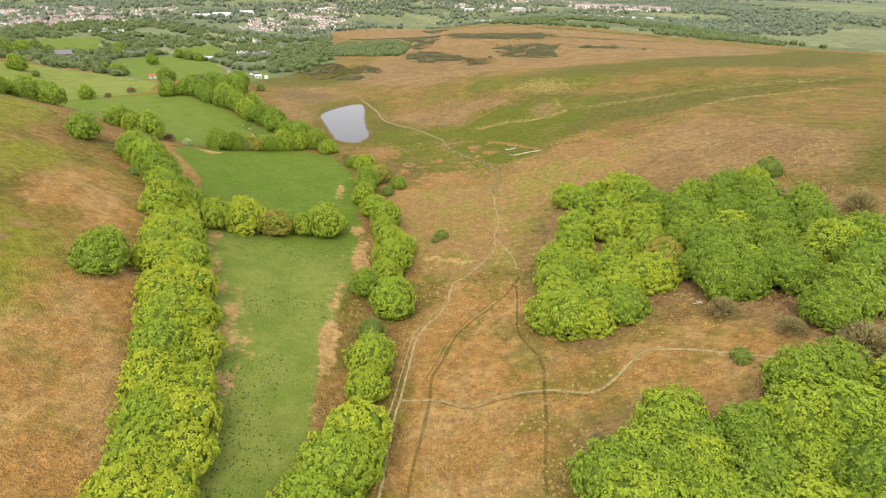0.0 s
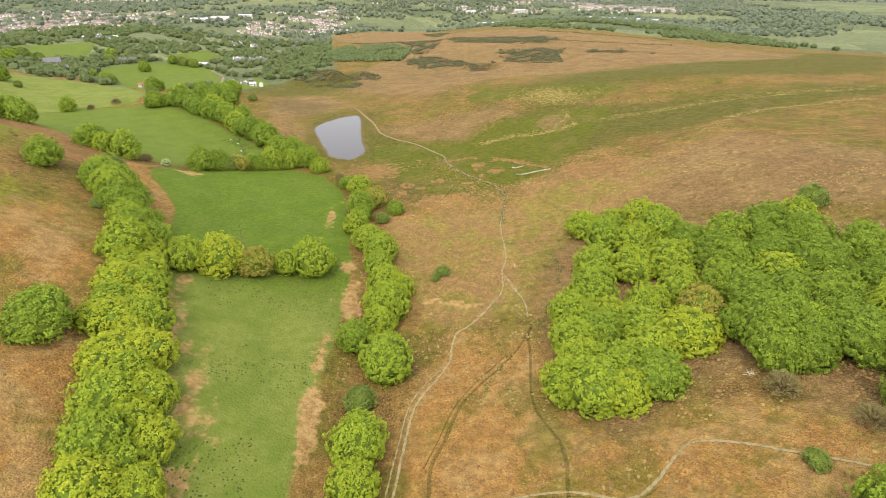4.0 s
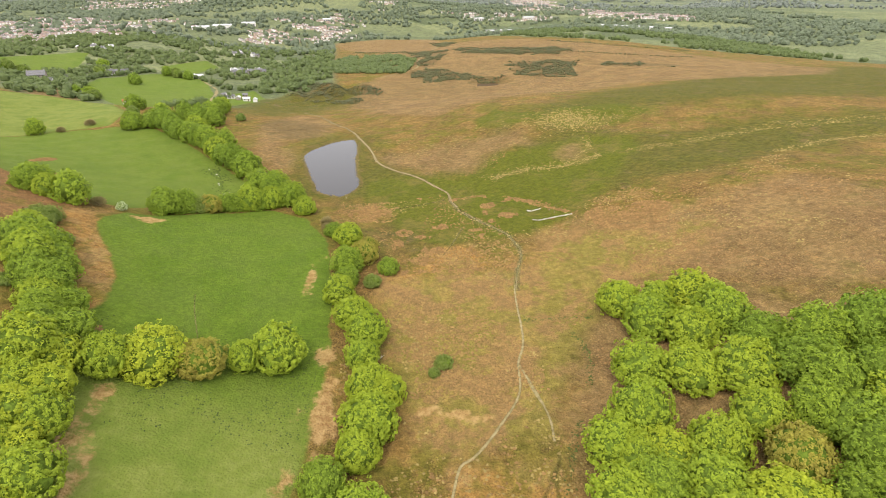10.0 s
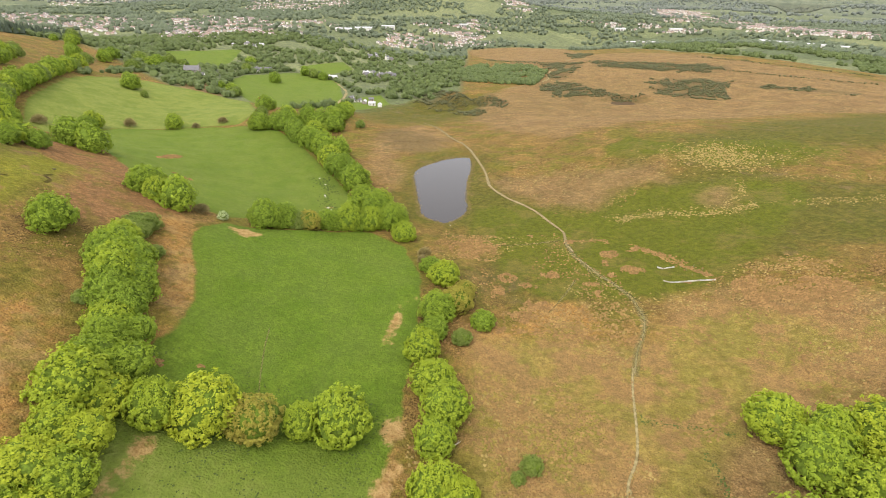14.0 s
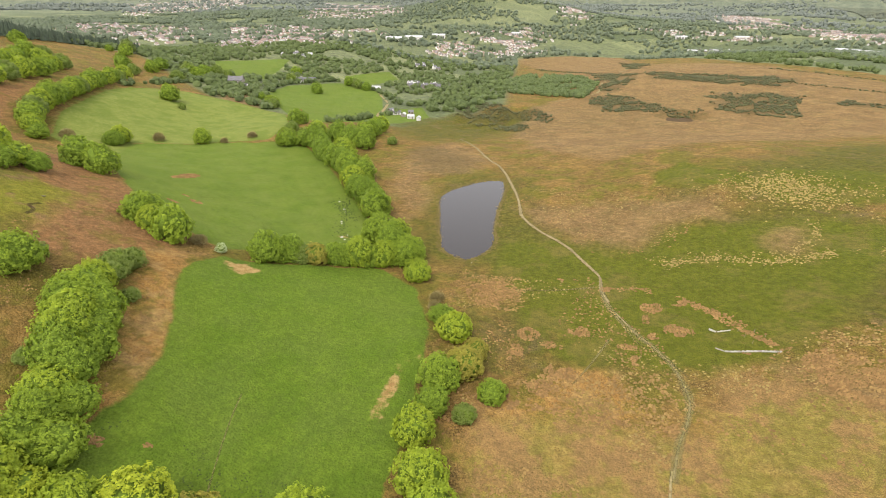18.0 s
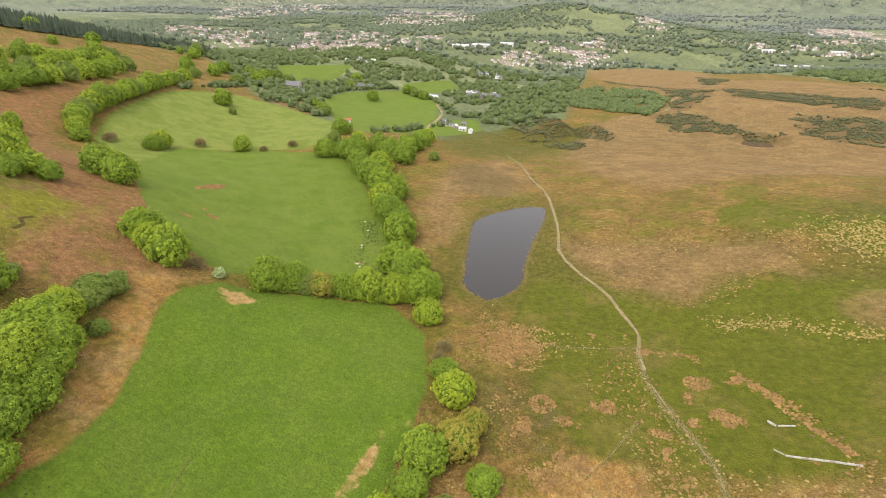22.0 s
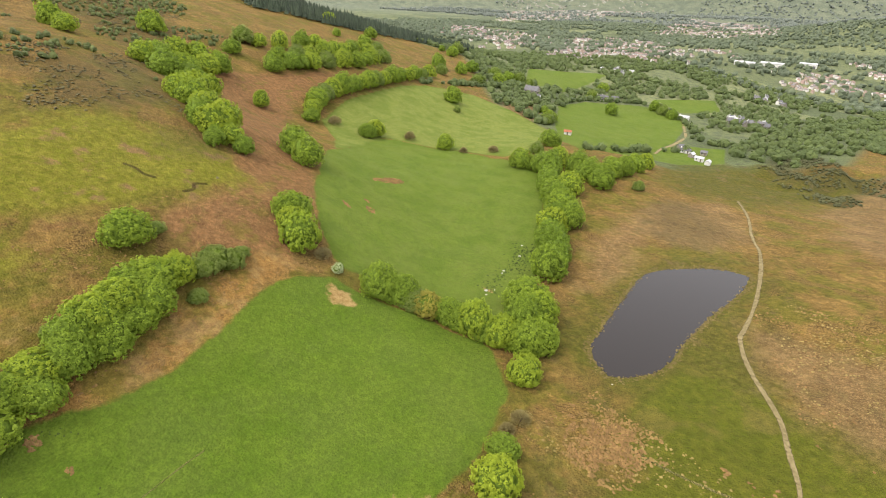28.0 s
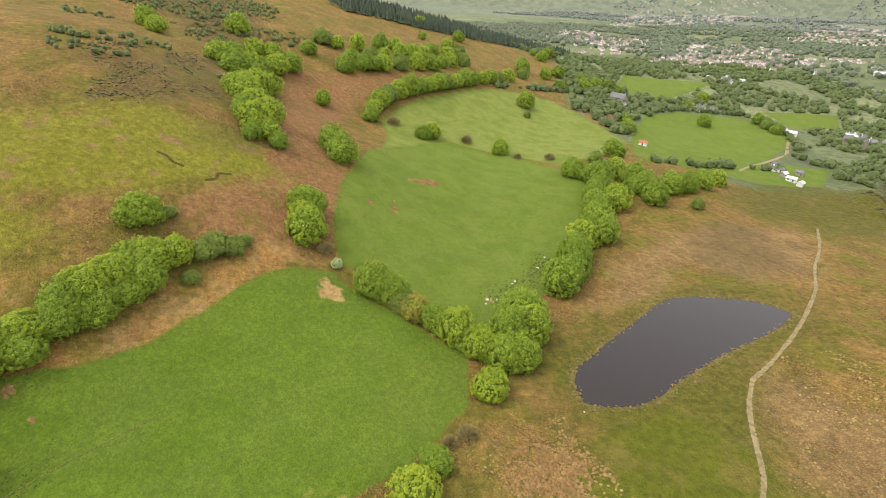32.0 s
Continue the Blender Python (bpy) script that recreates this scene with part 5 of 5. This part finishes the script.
def moor_scatter(n, size, cut, green):
    x, y = wr.uniform(-45, 140, n), wr.uniform(-80, 250, n)
    k = (np.max([inside(x, y, p) for p in PASTURES], axis=0) < -3) & (inside(x, y, POND) < -3) & (lattice(x, y, size) * 0.6 + lattice(x + 50, y, size * 0.35) * 0.4 > cut)
    k &= np.max([inside(x, y, p) for p in MOOR_GREEN], axis=0) < green
    return x[k], y[k]


x, y = moor_scatter(24000, 13, 0.56, 1.0)
tufts("moor_tussocks", x, y, wr.uniform(0.18, 0.52, len(x)), TUFT, "rough tussocks of dry moor grass")
x, y = moor_scatter(30000, 11, 0.56, 3.0)
tufts("bracken_litter", x, y, wr.uniform(0.18, 0.56, len(x)), BRACKEN, "clumps of dead rusty bracken on moor")
x, y = wr.uniform(-215, -80, 15000), wr.uniform(-90, 170, 15000)
k = (np.max([inside(x, y, p) for p in PASTURES], axis=0) < -2) & (lattice(x, y, 12) > 0.5) & (np.max([inside(x, y, p) for p in HILL_GREEN], axis=0) < 0)
tufts("hill_bracken", x[k], y[k], wr.uniform(0.16, 0.45, k.sum()), BRACKEN, "clumps of dead bracken on the hillside")
x, y = wr.uniform(-100, -38, 9000), wr.uniform(-90, 60, 9000)
k = (inside(x, y, PASTURES[0]) > 2) & (lattice(x, y, 14) * 0.7 + lattice(x, y + 40, 4) * 0.3 > 0.5)
tufts("rush_tufts", x[k], y[k], wr.uniform(0.14, 0.32, k.sum()), RUSH, "dark rush tufts scattered over pasture")


x, y = wr.uniform(-60, 100, 60000), wr.uniform(0, 180, 60000)
LIT = [[(-14, 62), (-4, 71), (9.5, 64), (10, 54), (7, 38), (0.4, 34), (-14, 37), (-15, 50)], [(19, 72), (35, 67), (33, 62), (18, 66)], [(-22, 81), (-7, 71), (-11, 57), (-17, 57)], [(-16, 110), (2, 112), (20, 116), (22, 107), (17, 98), (-12, 99)],
       [(-16, 76), (-4, 80), (-4, 69), (-10, 64), (-17, 68)], [(-40, 157), (-26, 160), (-21, 152), (-25, 139), (-37, 141)], [(12, 47), (15, 38), (15, 25), (20, 32), (18, 40)]]
LIT_EAST = [[(50, 127), (56, 130), (65, 125), (63, 115), (58, 110), (50, 117)], [(59, 115), (68, 115), (75, 112), (90, 114), (96, 102), (73, 107), (63, 105), (58, 109)], [(56, 135), (71, 136), (78, 129), (75, 127), (63, 130)]]
k = (cover(x, y, LIT + LIT_EAST) + (lattice(x, y, 5) - 0.5) * 9 > 0) & (lattice(x + 30, y, 3) > 0.30)
tufts("brown_litter", x[k], y[k], wr.uniform(0.22, 0.58, k.sum()), LITTER, "matted brown bracken litter beside the path")
CLUMPS = [(17.7, 148.3, 3.3, 3.1), (25.9, 152.6, 3.3, 3.2), (15.6, 140.9, 1.0, 3.6), (24, 136.2, 4.1, 3.3), (16.9, 132.9, 1.6, 1.6), (9.8, 127.4, 2.7, 1.5), (-3.2, 132.2, 3.4, 2.6), (-10.5, 123, 3.3, 1.8), (-17.4, 127, 3.2, 3.4),
          (-20, 117.3, 2.2, 4.0), (11.7, 121.3, 1.1, 2.3), (-10.7, 161.3, 1.2, 1.6), (-7.2, 111.4, 4.6, 3.4), (-11.2, 104.8, 4.4, 3.0), (4.8, 158.4, 2.8, 1.8), (-31.3, 148.2, 9.0, 9.0), (-21.8, 97.5, 5.5, 3.5), (57, 121, 7, 8), (70, 116, 9, 8), (-90.5, 52, 1.8, 1.2), (-83, 56, 0.9, 0.7), (-92, 47.5, 1.4, 1.2), (-184, 196, 3.0, 8.5), (-158, 169, 2.6, 1.6), (-161, 160, 2.4, 1.0), (-166, 172, 2.0, 0.8)]
cx, cy = [], []
for px, py, pa, pb in CLUMPS:
    n = int(pa * pb * 20)
    w, q = wr.uniform(0, 6.28, n), wr.uniform(0, 1, n) ** 0.6
    cx.append(px + pa * q * np.cos(w))
    cy.append(py + pb * q * np.sin(w))
x, y = along([[(4, 159), (16, 160), (23, 155), (32, 149), (37, 142), (47, 130)], [(49, 122), (63, 103), (82, 107), (105, 113), (133, 104), (163, 94)], [(24, 154), (32, 150), (38, 144), (43, 135), (48, 129)], [(-28, 97), (-19, 96.7), (-8, 98), (2, 97), (12, 97), (20, 97)], [(50, 117), (57, 111), (60, 108), (65, 105), (73, 106)]], 420, 0.7)
x, y = np.concatenate(cx + [x]), np.concatenate(cy + [y])
k = lattice(x, y, 2.2) > 0.32
tufts("bracken_clumps", x[k], y[k], wr.uniform(0.2, 0.6, k.sum()), BRACKEN, "rusty bracken clumps on the green moor")
L = np.repeat(smooth_line(POND + POND[:1], 0.35), 2, axis=0)
x, y = L[:, 0] + wr.normal(0, 0.8, len(L)), L[:, 1] + wr.normal(0, 0.8, len(L))
tufts("shore_tussocks", x, y, wr.uniform(0.18, 0.6, len(x)), SHORE, "brown tussocks along the pond's eroded shore")
x, y = along([[(20, 27), (17, 20), (10, 4)], [(7, 8), (2, 2), (-6, -12)], [(16, 67), (26, 66), (34, 64)], [(28, 58), (29, 48), (26, 38)]], 110, 0.5)
tufts("bank_rushes", x, y, wr.uniform(0.15, 0.35, len(x)), RUSH, "dark rushes along old ditches and banks")
x, y = along([[(-106, 192), (-98, 177)], [(-110, 206), (-104, 196)], [(-116, 216), (-112, 208)]], 70, 2.0)
tufts("meadow_rushes", x, y, wr.uniform(0.25, 0.6, len(x)), RUSH, "dark rush clumps among stones in the meadow")
sx, sy = [], []
for g in GORSE:
    q = np.array(g, float)
    n = int(np.ptp(q[:, 0]) * np.ptp(q[:, 1]) / 3)
    gx1, gy1 = wr.uniform(q[:, 0].min() - 8, q[:, 0].max() + 8, n), wr.uniform(q[:, 1].min() - 8, q[:, 1].max() + 8, n)
    k = (inside(gx1, gy1, g) + (lattice(gx1, gy1, 14) - 0.5) * 22 > 0) & (lattice(gx1, gy1, 9) > 0.3)
    sx.append(gx1[k])
    sy.append(gy1[k])
for line in ([(60, 732), (137, 672), (252, 598), (316, 574)], [(203, 760), (281, 701), (358, 654)], [(-100, 985), (0, 760), (80, 720)]):
    L = smooth_line(line, 1.5)
    sx.append(L[:, 0] + wr.normal(0, 3, len(L)))
    sy.append(L[:, 1] + wr.normal(0, 3, len(L)))
sx, sy = np.concatenate(sx), np.concatenate(sy)
wood_stuff("gorse_scrub", sx, sy, wr.uniform(0.5, 1.35, len(sx)), 5, LEAF["gorse"], "dark gorse scrub in patches on the moor", 0.7)
x, y = wr.uniform(-460, -165, 14000), wr.uniform(50, 190, 14000)
k = (cover(x, y, DARK[-3:]) + (lattice(x, y, 20) - 0.5) * 46 > 0) & (lattice(x, y, 7) > 0.46)
wood_stuff("heather_scrub", x[k], y[k], wr.uniform(0.25, 0.7, k.sum()), 4, LEAF["heather"], "low dark heather on the upper hill", 0.5)


# ---- houses ----
def box(x0, x1, y0, y1, z0, z1):
    v = np.array([(x, y, z) for x in (x0, x1) for y in (y0, y1) for z in (z0, z1)], float)
    return v, [(0, 1, 3, 2), (4, 6, 7, 5), (0, 4, 5, 1), (2, 3, 7, 6), (0, 2, 6, 4), (1, 5, 7, 3)]


def part(name, shapes, mat, parent, label=""):
    ob = new(name, mesh_of(name, *join(shapes), mat))
    ob.parent = parent
    return tagged(ob, label)


def house(x, y, turn, length, width, eaves, ridge, wall, roof, label, name="house", chimneys=1, windows=3):
    ob = new(name)
    ob.empty_display_size = 1
    L, W = length / 2, width / 2
    z0 = -1.5
    vs = np.array([(-L, -W, z0), (L, -W, z0), (L, W, z0), (-L, W, z0), (-L, -W, eaves), (L, -W, eaves), (L, W, eaves), (-L, W, eaves), (-L, 0, ridge), (L, 0, ridge)], float)
    part("wall", [(vs, [(0, 1, 5, 4), (1, 2, 6, 9, 5), (2, 3, 7, 6), (3, 0, 4, 8, 7)])], wall, ob)
    o, t = 0.35, 0.18
    dz = o * (ridge - eaves) / W
    for sgn, nm in ((-1, "roof_slope"), (1, "roof_slope")):
        a = [(-L - o, sgn * (W + o), eaves - dz + 0.05), (L + o, sgn * (W + o), eaves - dz + 0.05), (L + o, 0, ridge + 0.05), (-L - o, 0, ridge + 0.05)]
        b = [(p[0], p[1], p[2] + t) for p in a]
        part(nm, [(np.array(a + b), [(0, 1, 2, 3), (4, 7, 6, 5), (0, 4, 5, 1), (1, 5, 6, 2), (3, 2, 6, 7), (0, 3, 7, 4)])], roof, ob)
    for c in range(chimneys):
        px = (L - 0.5) * (1 if c else -1)
        part("chimney", [box(px - 0.4, px + 0.4, -0.35, 0.35, ridge - 0.6, ridge + 1.1)], wall, ob)
    for sgn in (-1, 1):
        for i in range(windows):
            px = -L + length * (i + 0.5) / windows
            for z in ((1.0, 3.4) if eaves > 4.2 else (1.0,)):
                if z == 1.0 and i == windows // 2 and sgn < 0:
                    part("door", [box(px - 0.5, px + 0.5, sgn * W - 0.06, sgn * W + 0.06, 0, 2.05)], DARKWOOD, ob)
                    continue
                w = part("window", [box(px - 0.6, px + 0.6, sgn * W - 0.05, sgn * W + 0.05, z, z + 1.25)], WHITEWALL, ob)
                part("pane", [box(px - 0.5, px + 0.5, sgn * W - 0.07, sgn * W + 0.07, z + 0.1, z + 1.15)], PANE, w)
    ob.matrix_basis = Matrix.Translation((x, y, hz(x, y) + 0.3)) @ Matrix.Rotation(radians(turn), 4, "Z")
    return tagged(ob, label, "house")


house(-366, 503, 15, 15, 7.5, 5.0, 8.6, RUBBLE, SLATE, "old stone farmhouse with a grey slate roof", chimneys=2, windows=4)
house(-352, 494, 15, 8, 5, 2.8, 4.6, WHITEWALL, SLATE, "low white outbuilding beside the old farmhouse", windows=2, chimneys=0, name="outbuilding")
house(-242, 405, 30, 5.5, 3.4, 2.3, 3.4, WHITEWALL, REDROOF, "small white barn with a red roof", windows=1, chimneys=0, name="barn")
house(-258, 624, 10, 10, 5, 3.0, 4.8, WHITEWALL, METALROOF, "white house at the end of the lane", windows=3)
house(-336, 612, 20, 8, 5, 3, 5, RUBBLE, SLATE, "small stone byre above the pasture", windows=1, chimneys=0, name="byre")
for i, (hx0, hy0, a, ln, wl, rf, wd) in enumerate([
    (-180, 476, 20, 15, WHITEWALL, SLATE, "white farmhouse in the yard by the lane"), (-170, 466, 95, 10, RUBBLE, METALROOF, "pale metal-roofed shed in the farmyard"),
    (-161, 460, 10, 12, WHITEWALL, METALROOF, "long pale shed in the farmyard"), (-190, 488, 60, 9, RUBBLE, SLATE, "stone barn by the farmyard"), (-152, 455, 100, 8, WHITEWALL, METALROOF, "white caravan shed at the yard's end"),
    (-168, 482, 15, 9, RUBBLE, SLATE, "small stone barn with a slate roof")]):
    house(hx0, hy0, a, ln * 0.52, 3.6, 2.2, 3.4, wl, rf, wd, "farm_building" if i else "farmhouse", 1 if i == 0 else 0, 2)
hr = random.Random(8)
for cx, cy, n, wx, wy, words in ((-215, 679, 15, 26, 12, "white cottage in the hamlet among trees"), (-268, 887, 7, 22, 16, "pale house in the valley hamlet"), (-456, 787, 7, 20, 20, "white house on the wooded ridge"), (285, 1520, 7, 40, 30, "white house beyond the moor"), (-350, 594, 3, 9, 6, "small white cottage above the pasture")):
    for i in range(n):
        house(cx + hr.uniform(-wx, wx), cy + hr.uniform(-wy, wy), hr.uniform(0, 180), hr.uniform(5.5, 9), hr.uniform(4.5, 5.6), hr.choice((4.2, 2.8, 3.0)), 5.6, hr.choice((WHITEWALL, WHITEWALL, RUBBLE)), hr.choice((SLATE, SLATE, METALROOF, SLATE)), words, windows=2)


def town(name, poly, seed, label):
    rng = np.random.default_rng(seed + 60)
    A = np.array(poly, float)
    lo, hi = A.min(0), A.max(0)
    n = int((hi - lo).prod() / 66)
    x, y = rng.uniform(lo[0], hi[0], n), rng.uniform(lo[1], hi[1], n)
    rows = np.abs((lattice(x, y, 260) * 7 + (x * 0.35 + y) / 46.0) % 1.0 - 0.5) > 0.24
    k = (inside(x, y, poly) > -45 * rng.random(n) ** 2) & rows & (lattice(x + 70, y, 55) > 0.42)
    x, y = x[k][:2600], y[k][:2600]
    z = height(x, y)
    n = len(x)
    w = np.round(lattice(x, y, 140) * 5) * 0.6 + rng.choice([0, 1.5708], n)
    c, s = np.cos(w), np.sin(w)
    l, d = rng.uniform(1.7, 3.4, n), rng.uniform(1.7, 2.3, n)
    e, g = rng.uniform(2.6, 3.6, n), rng.uniform(4.0, 5.0, n)
    at = lambda u, v, h: np.stack([x + u * l * c - v * d * s, y + u * l * s + v * d * c, z + h], 1)
    V = np.stack([at(-1, -1, -2), at(1, -1, -2), at(1, 1, -2), at(-1, 1, -2), at(-1, -1, e), at(1, -1, e), at(1, 1, e), at(-1, 1, e), at(-1, 0, g), at(1, 0, g),
                  at(-1.05, -1.1, e), at(1.05, -1.1, e), at(1.05, 0, g + 0.2), at(-1.05, 0, g + 0.2), at(1.05, 1.1, e), at(-1.05, 1.1, e)], 1)
    base = np.arange(n) * 16
    F, S = [], []
    for q in ((0, 1, 5, 4), (2, 3, 7, 6), (1, 2, 6, 9, 5), (3, 0, 4, 8, 7)):
        F += [tuple(base[i] + j for j in q) for i in range(n)]
        S += [0] * n
    for q in ((10, 11, 12, 13), (13, 12, 14, 15)):
        F += [tuple(base[i] + j for j in q) for i in range(n)]
        S += [1] * n
    return tagged(new(name, mesh_of(name, V.reshape(-1, 3), F, [TOWNWALL, TOWNROOF], slots=S)), label, "town", kind="stuff")


for i, poly in enumerate(TOWN):
    town("town_terraces", poly, i, "close rows of pale small houses in the valley town")


def works(x, y, turn, l, w, h, label):
    ob = new("warehouse")
    part("wall", [box(-l / 2, l / 2, -w / 2, w / 2, -3, h)], WHITEWALL, ob)
    v, f = box(-l / 2 - 0.5, l / 2 + 0.5, -w / 2 - 0.5, w / 2 + 0.5, h + 0.01, h + 0.6)
    v[[1, 3, 5, 7], 1] *= 0.55
    v[[1, 3, 5, 7], 2] += w * 0.06
    part("roof", [(v, f)], METALROOF, ob)
    for k in range(4):
        q = -l / 2 + l * (k + 0.5) / 4
        part("bay_door", [box(q - 2, q + 2, -w / 2 - 0.15, -w / 2 + 0.1, -1, 4)], SLATE, ob)
    ob.matrix_basis = Matrix.Translation((x, y, hz(x, y))) @ Matrix.Rotation(radians(turn), 4, "Z")
    return tagged(ob, label, "warehouse")


for x, y, a, l, w, h in ((-428, 1168, 15, 34, 16, 6), (-402, 1226, 15, 40, 18, 7), (-368, 1317, 10, 30, 15, 7), (286, 1526, 15, 20, 10, 5), (231, 1531, 12, 22, 12, 5), (511, 1376, -32, 44, 18, 6), (525, 1300, -20, 34, 16, 6), (548, 1238, -32, 36, 16, 6), (585, 1215, -25, 26, 14, 6), (-217, 1558, 20, 24, 12, 6), (221, 1699, 10, 30, 14, 6), (375, 1702, 10, 34, 14, 6)):
    works(x, y, a, l, w, h, "large white flat-roofed building in the valley")

# ---- sheepfold ----
def stone_run(name, pts, wide, tall, label, pale=True):
    ob = new(name)
    rng = random.Random(len(pts) + int(tall * 10))
    L = smooth_line(pts, 0.8)
    o = np.array((L[0][0], L[0][1], hz(*L[0])))
    for i, (p, q) in enumerate(zip(L[:-1], L[1:])):
        d = q - p
        a = math.atan2(d[1], d[0])
        l = np.linalg.norm(d)
        h = tall * rng.uniform(0.85, 1.1)
        v, f = box(-l / 2, l / 2, -wide / 2 * rng.uniform(0.85, 1.1), wide / 2, -0.5, h)
        v[[1, 3, 5, 7], :2] *= rng.uniform(0.93, 0.99)
        st = part("stone_course", [(v, f)], RUBBLE if not pale or i % 5 == 4 else STONE, ob)
        m = (p + q) / 2
        st.matrix_basis = Matrix.Translation((m[0] - o[0], m[1] - o[1], hz(*m) - o[2])) @ Matrix.Rotation(a, 4, "Z")
    ob.matrix_basis = Matrix.Translation(o)
    return tagged(ob, label, "wall")


stone_run("sheepfold_wall", [(34, 127.2), (40, 127.4), (47.2, 127.8)], 0.26, 0.42, "long pale stone sheepfold wall on green moor")
stone_run("sheepfold_wall", [(32, 128.4), (33.8, 127.4)], 0.2, 0.3, "short low stone end of the sheepfold", False)
stone_run("sheepfold_wall", [(31.9, 137.6), (33.4, 136.3)], 0.3, 0.45, "short white stone stub on the moor")
stone_run("sheepfold_wall", [(33.8, 136.4), (37.2, 137.2)], 0.2, 0.3, "low pale ruined wall on the moor")
post = new("fence_post", mesh_of("fence_post", *join([tube([(0, 0, -0.4), (0, 0, 1.0), (0, 0, 1.1)], [0.06, 0.055, 0.03], 6)]), DARKWOOD))
tagged(post, "weathered timber post of the old sheepfold", "post", "sheepfold posts")
for i, (x, y) in enumerate([(39, 137), (40, 134), (41.2, 131), (33.4, 136), (45, 134.5), (43, 137)]):
    m = Matrix.Translation((x, y, hz(x, y)))
    if i:
        copy_thing(post, m)
    else:
        post.matrix_basis = m


# ---- stones ----
def stone_mesh(name, seed, mat, rough=0.28):
    rng = np.random.default_rng(seed)
    v = ICO2[0] * (1 + rough * (rng.random((len(ICO2[0]), 1)) - 0.5))
    for d in unit(rng.normal(0, 1, (5, 3))):
        v = v - d * np.maximum(0, v @ d - 0.62)[:, None] * 0.85
    return mesh_of(name, v, ICO2[1], mat)


STONES = [stone_mesh("boulder", s, STONE) for s in range(3)]
for i, (x, y, r) in enumerate([(-106, 193, 0.7), (-105, 191, 0.5), (-98, 176, 0.8), (-97, 179, 0.5), (-96, 174, 0.55), (-111, 207, 0.7), (-109, 204, 0.5), (-95, 200, 0.45), (-117, 215, 0.6), (-43, 169, 0.35)]):
    ob = new("boulder", STONES[i % 3])
    ob.matrix_basis = Matrix.Translation((x, y, hz(x, y) + r * 0.15)) @ Matrix.Rotation(i * 1.9, 4, "Z") @ Matrix.Diagonal((r * 0.9, r * 0.7, r * 0.45, 1))
    tagged(ob, "pale weathered boulder lying in rough pasture", "boulder", "scattered boulders")


# ---- fallen wood ----
PALEWOOD = plain("bleached_wood", (0.36, 0.32, 0.25), 0.85, 0.2, 3.0)
log = new("fallen_branch")
part("limb", [tube([(-1.3, 0, 0.15), (-0.2, 0.1, 0.22), (1.2, 0.35, 0.5)], [0.11, 0.09, 0.04], 6)], PALEWOOD, log)
part("side_limb", [tube([(0.0, 0.1, 0.22), (0.5, 0.6, 0.35), (0.8, 1.1, 0.3)], [0.06, 0.04, 0.02], 5)], PALEWOOD, log)
log.matrix_basis = Matrix.Translation((-24, 53.4, hz(-24, 53.4))) @ Matrix.Rotation(0.5, 4, "Z")
tagged(log, "bleached fallen branch lying by the hedge", "branch")
pile = new("brush_pile")
prng = random.Random(3)
for i in range(11):
    a, l = prng.uniform(0, 6.28), prng.uniform(0.8, 1.9)
    x, y, z = prng.uniform(-0.9, 0.9), prng.uniform(-0.5, 0.5), prng.uniform(0.08, 0.4)
    dx, dy = math.cos(a) * l / 2, math.sin(a) * l / 2
    part("dead_limb", [tube([(x - dx, y - dy, z), (x, y, z + 0.12), (x + dx, y + dy, z + 0.05)], [0.06, 0.05, 0.02], 5)], PALEWOOD, pile)
pile.matrix_basis = Matrix.Translation((46.8, -21.1, hz(46.8, -21.1)))
tagged(pile, "pile of bleached dead limbs on bracken litter", "branches")
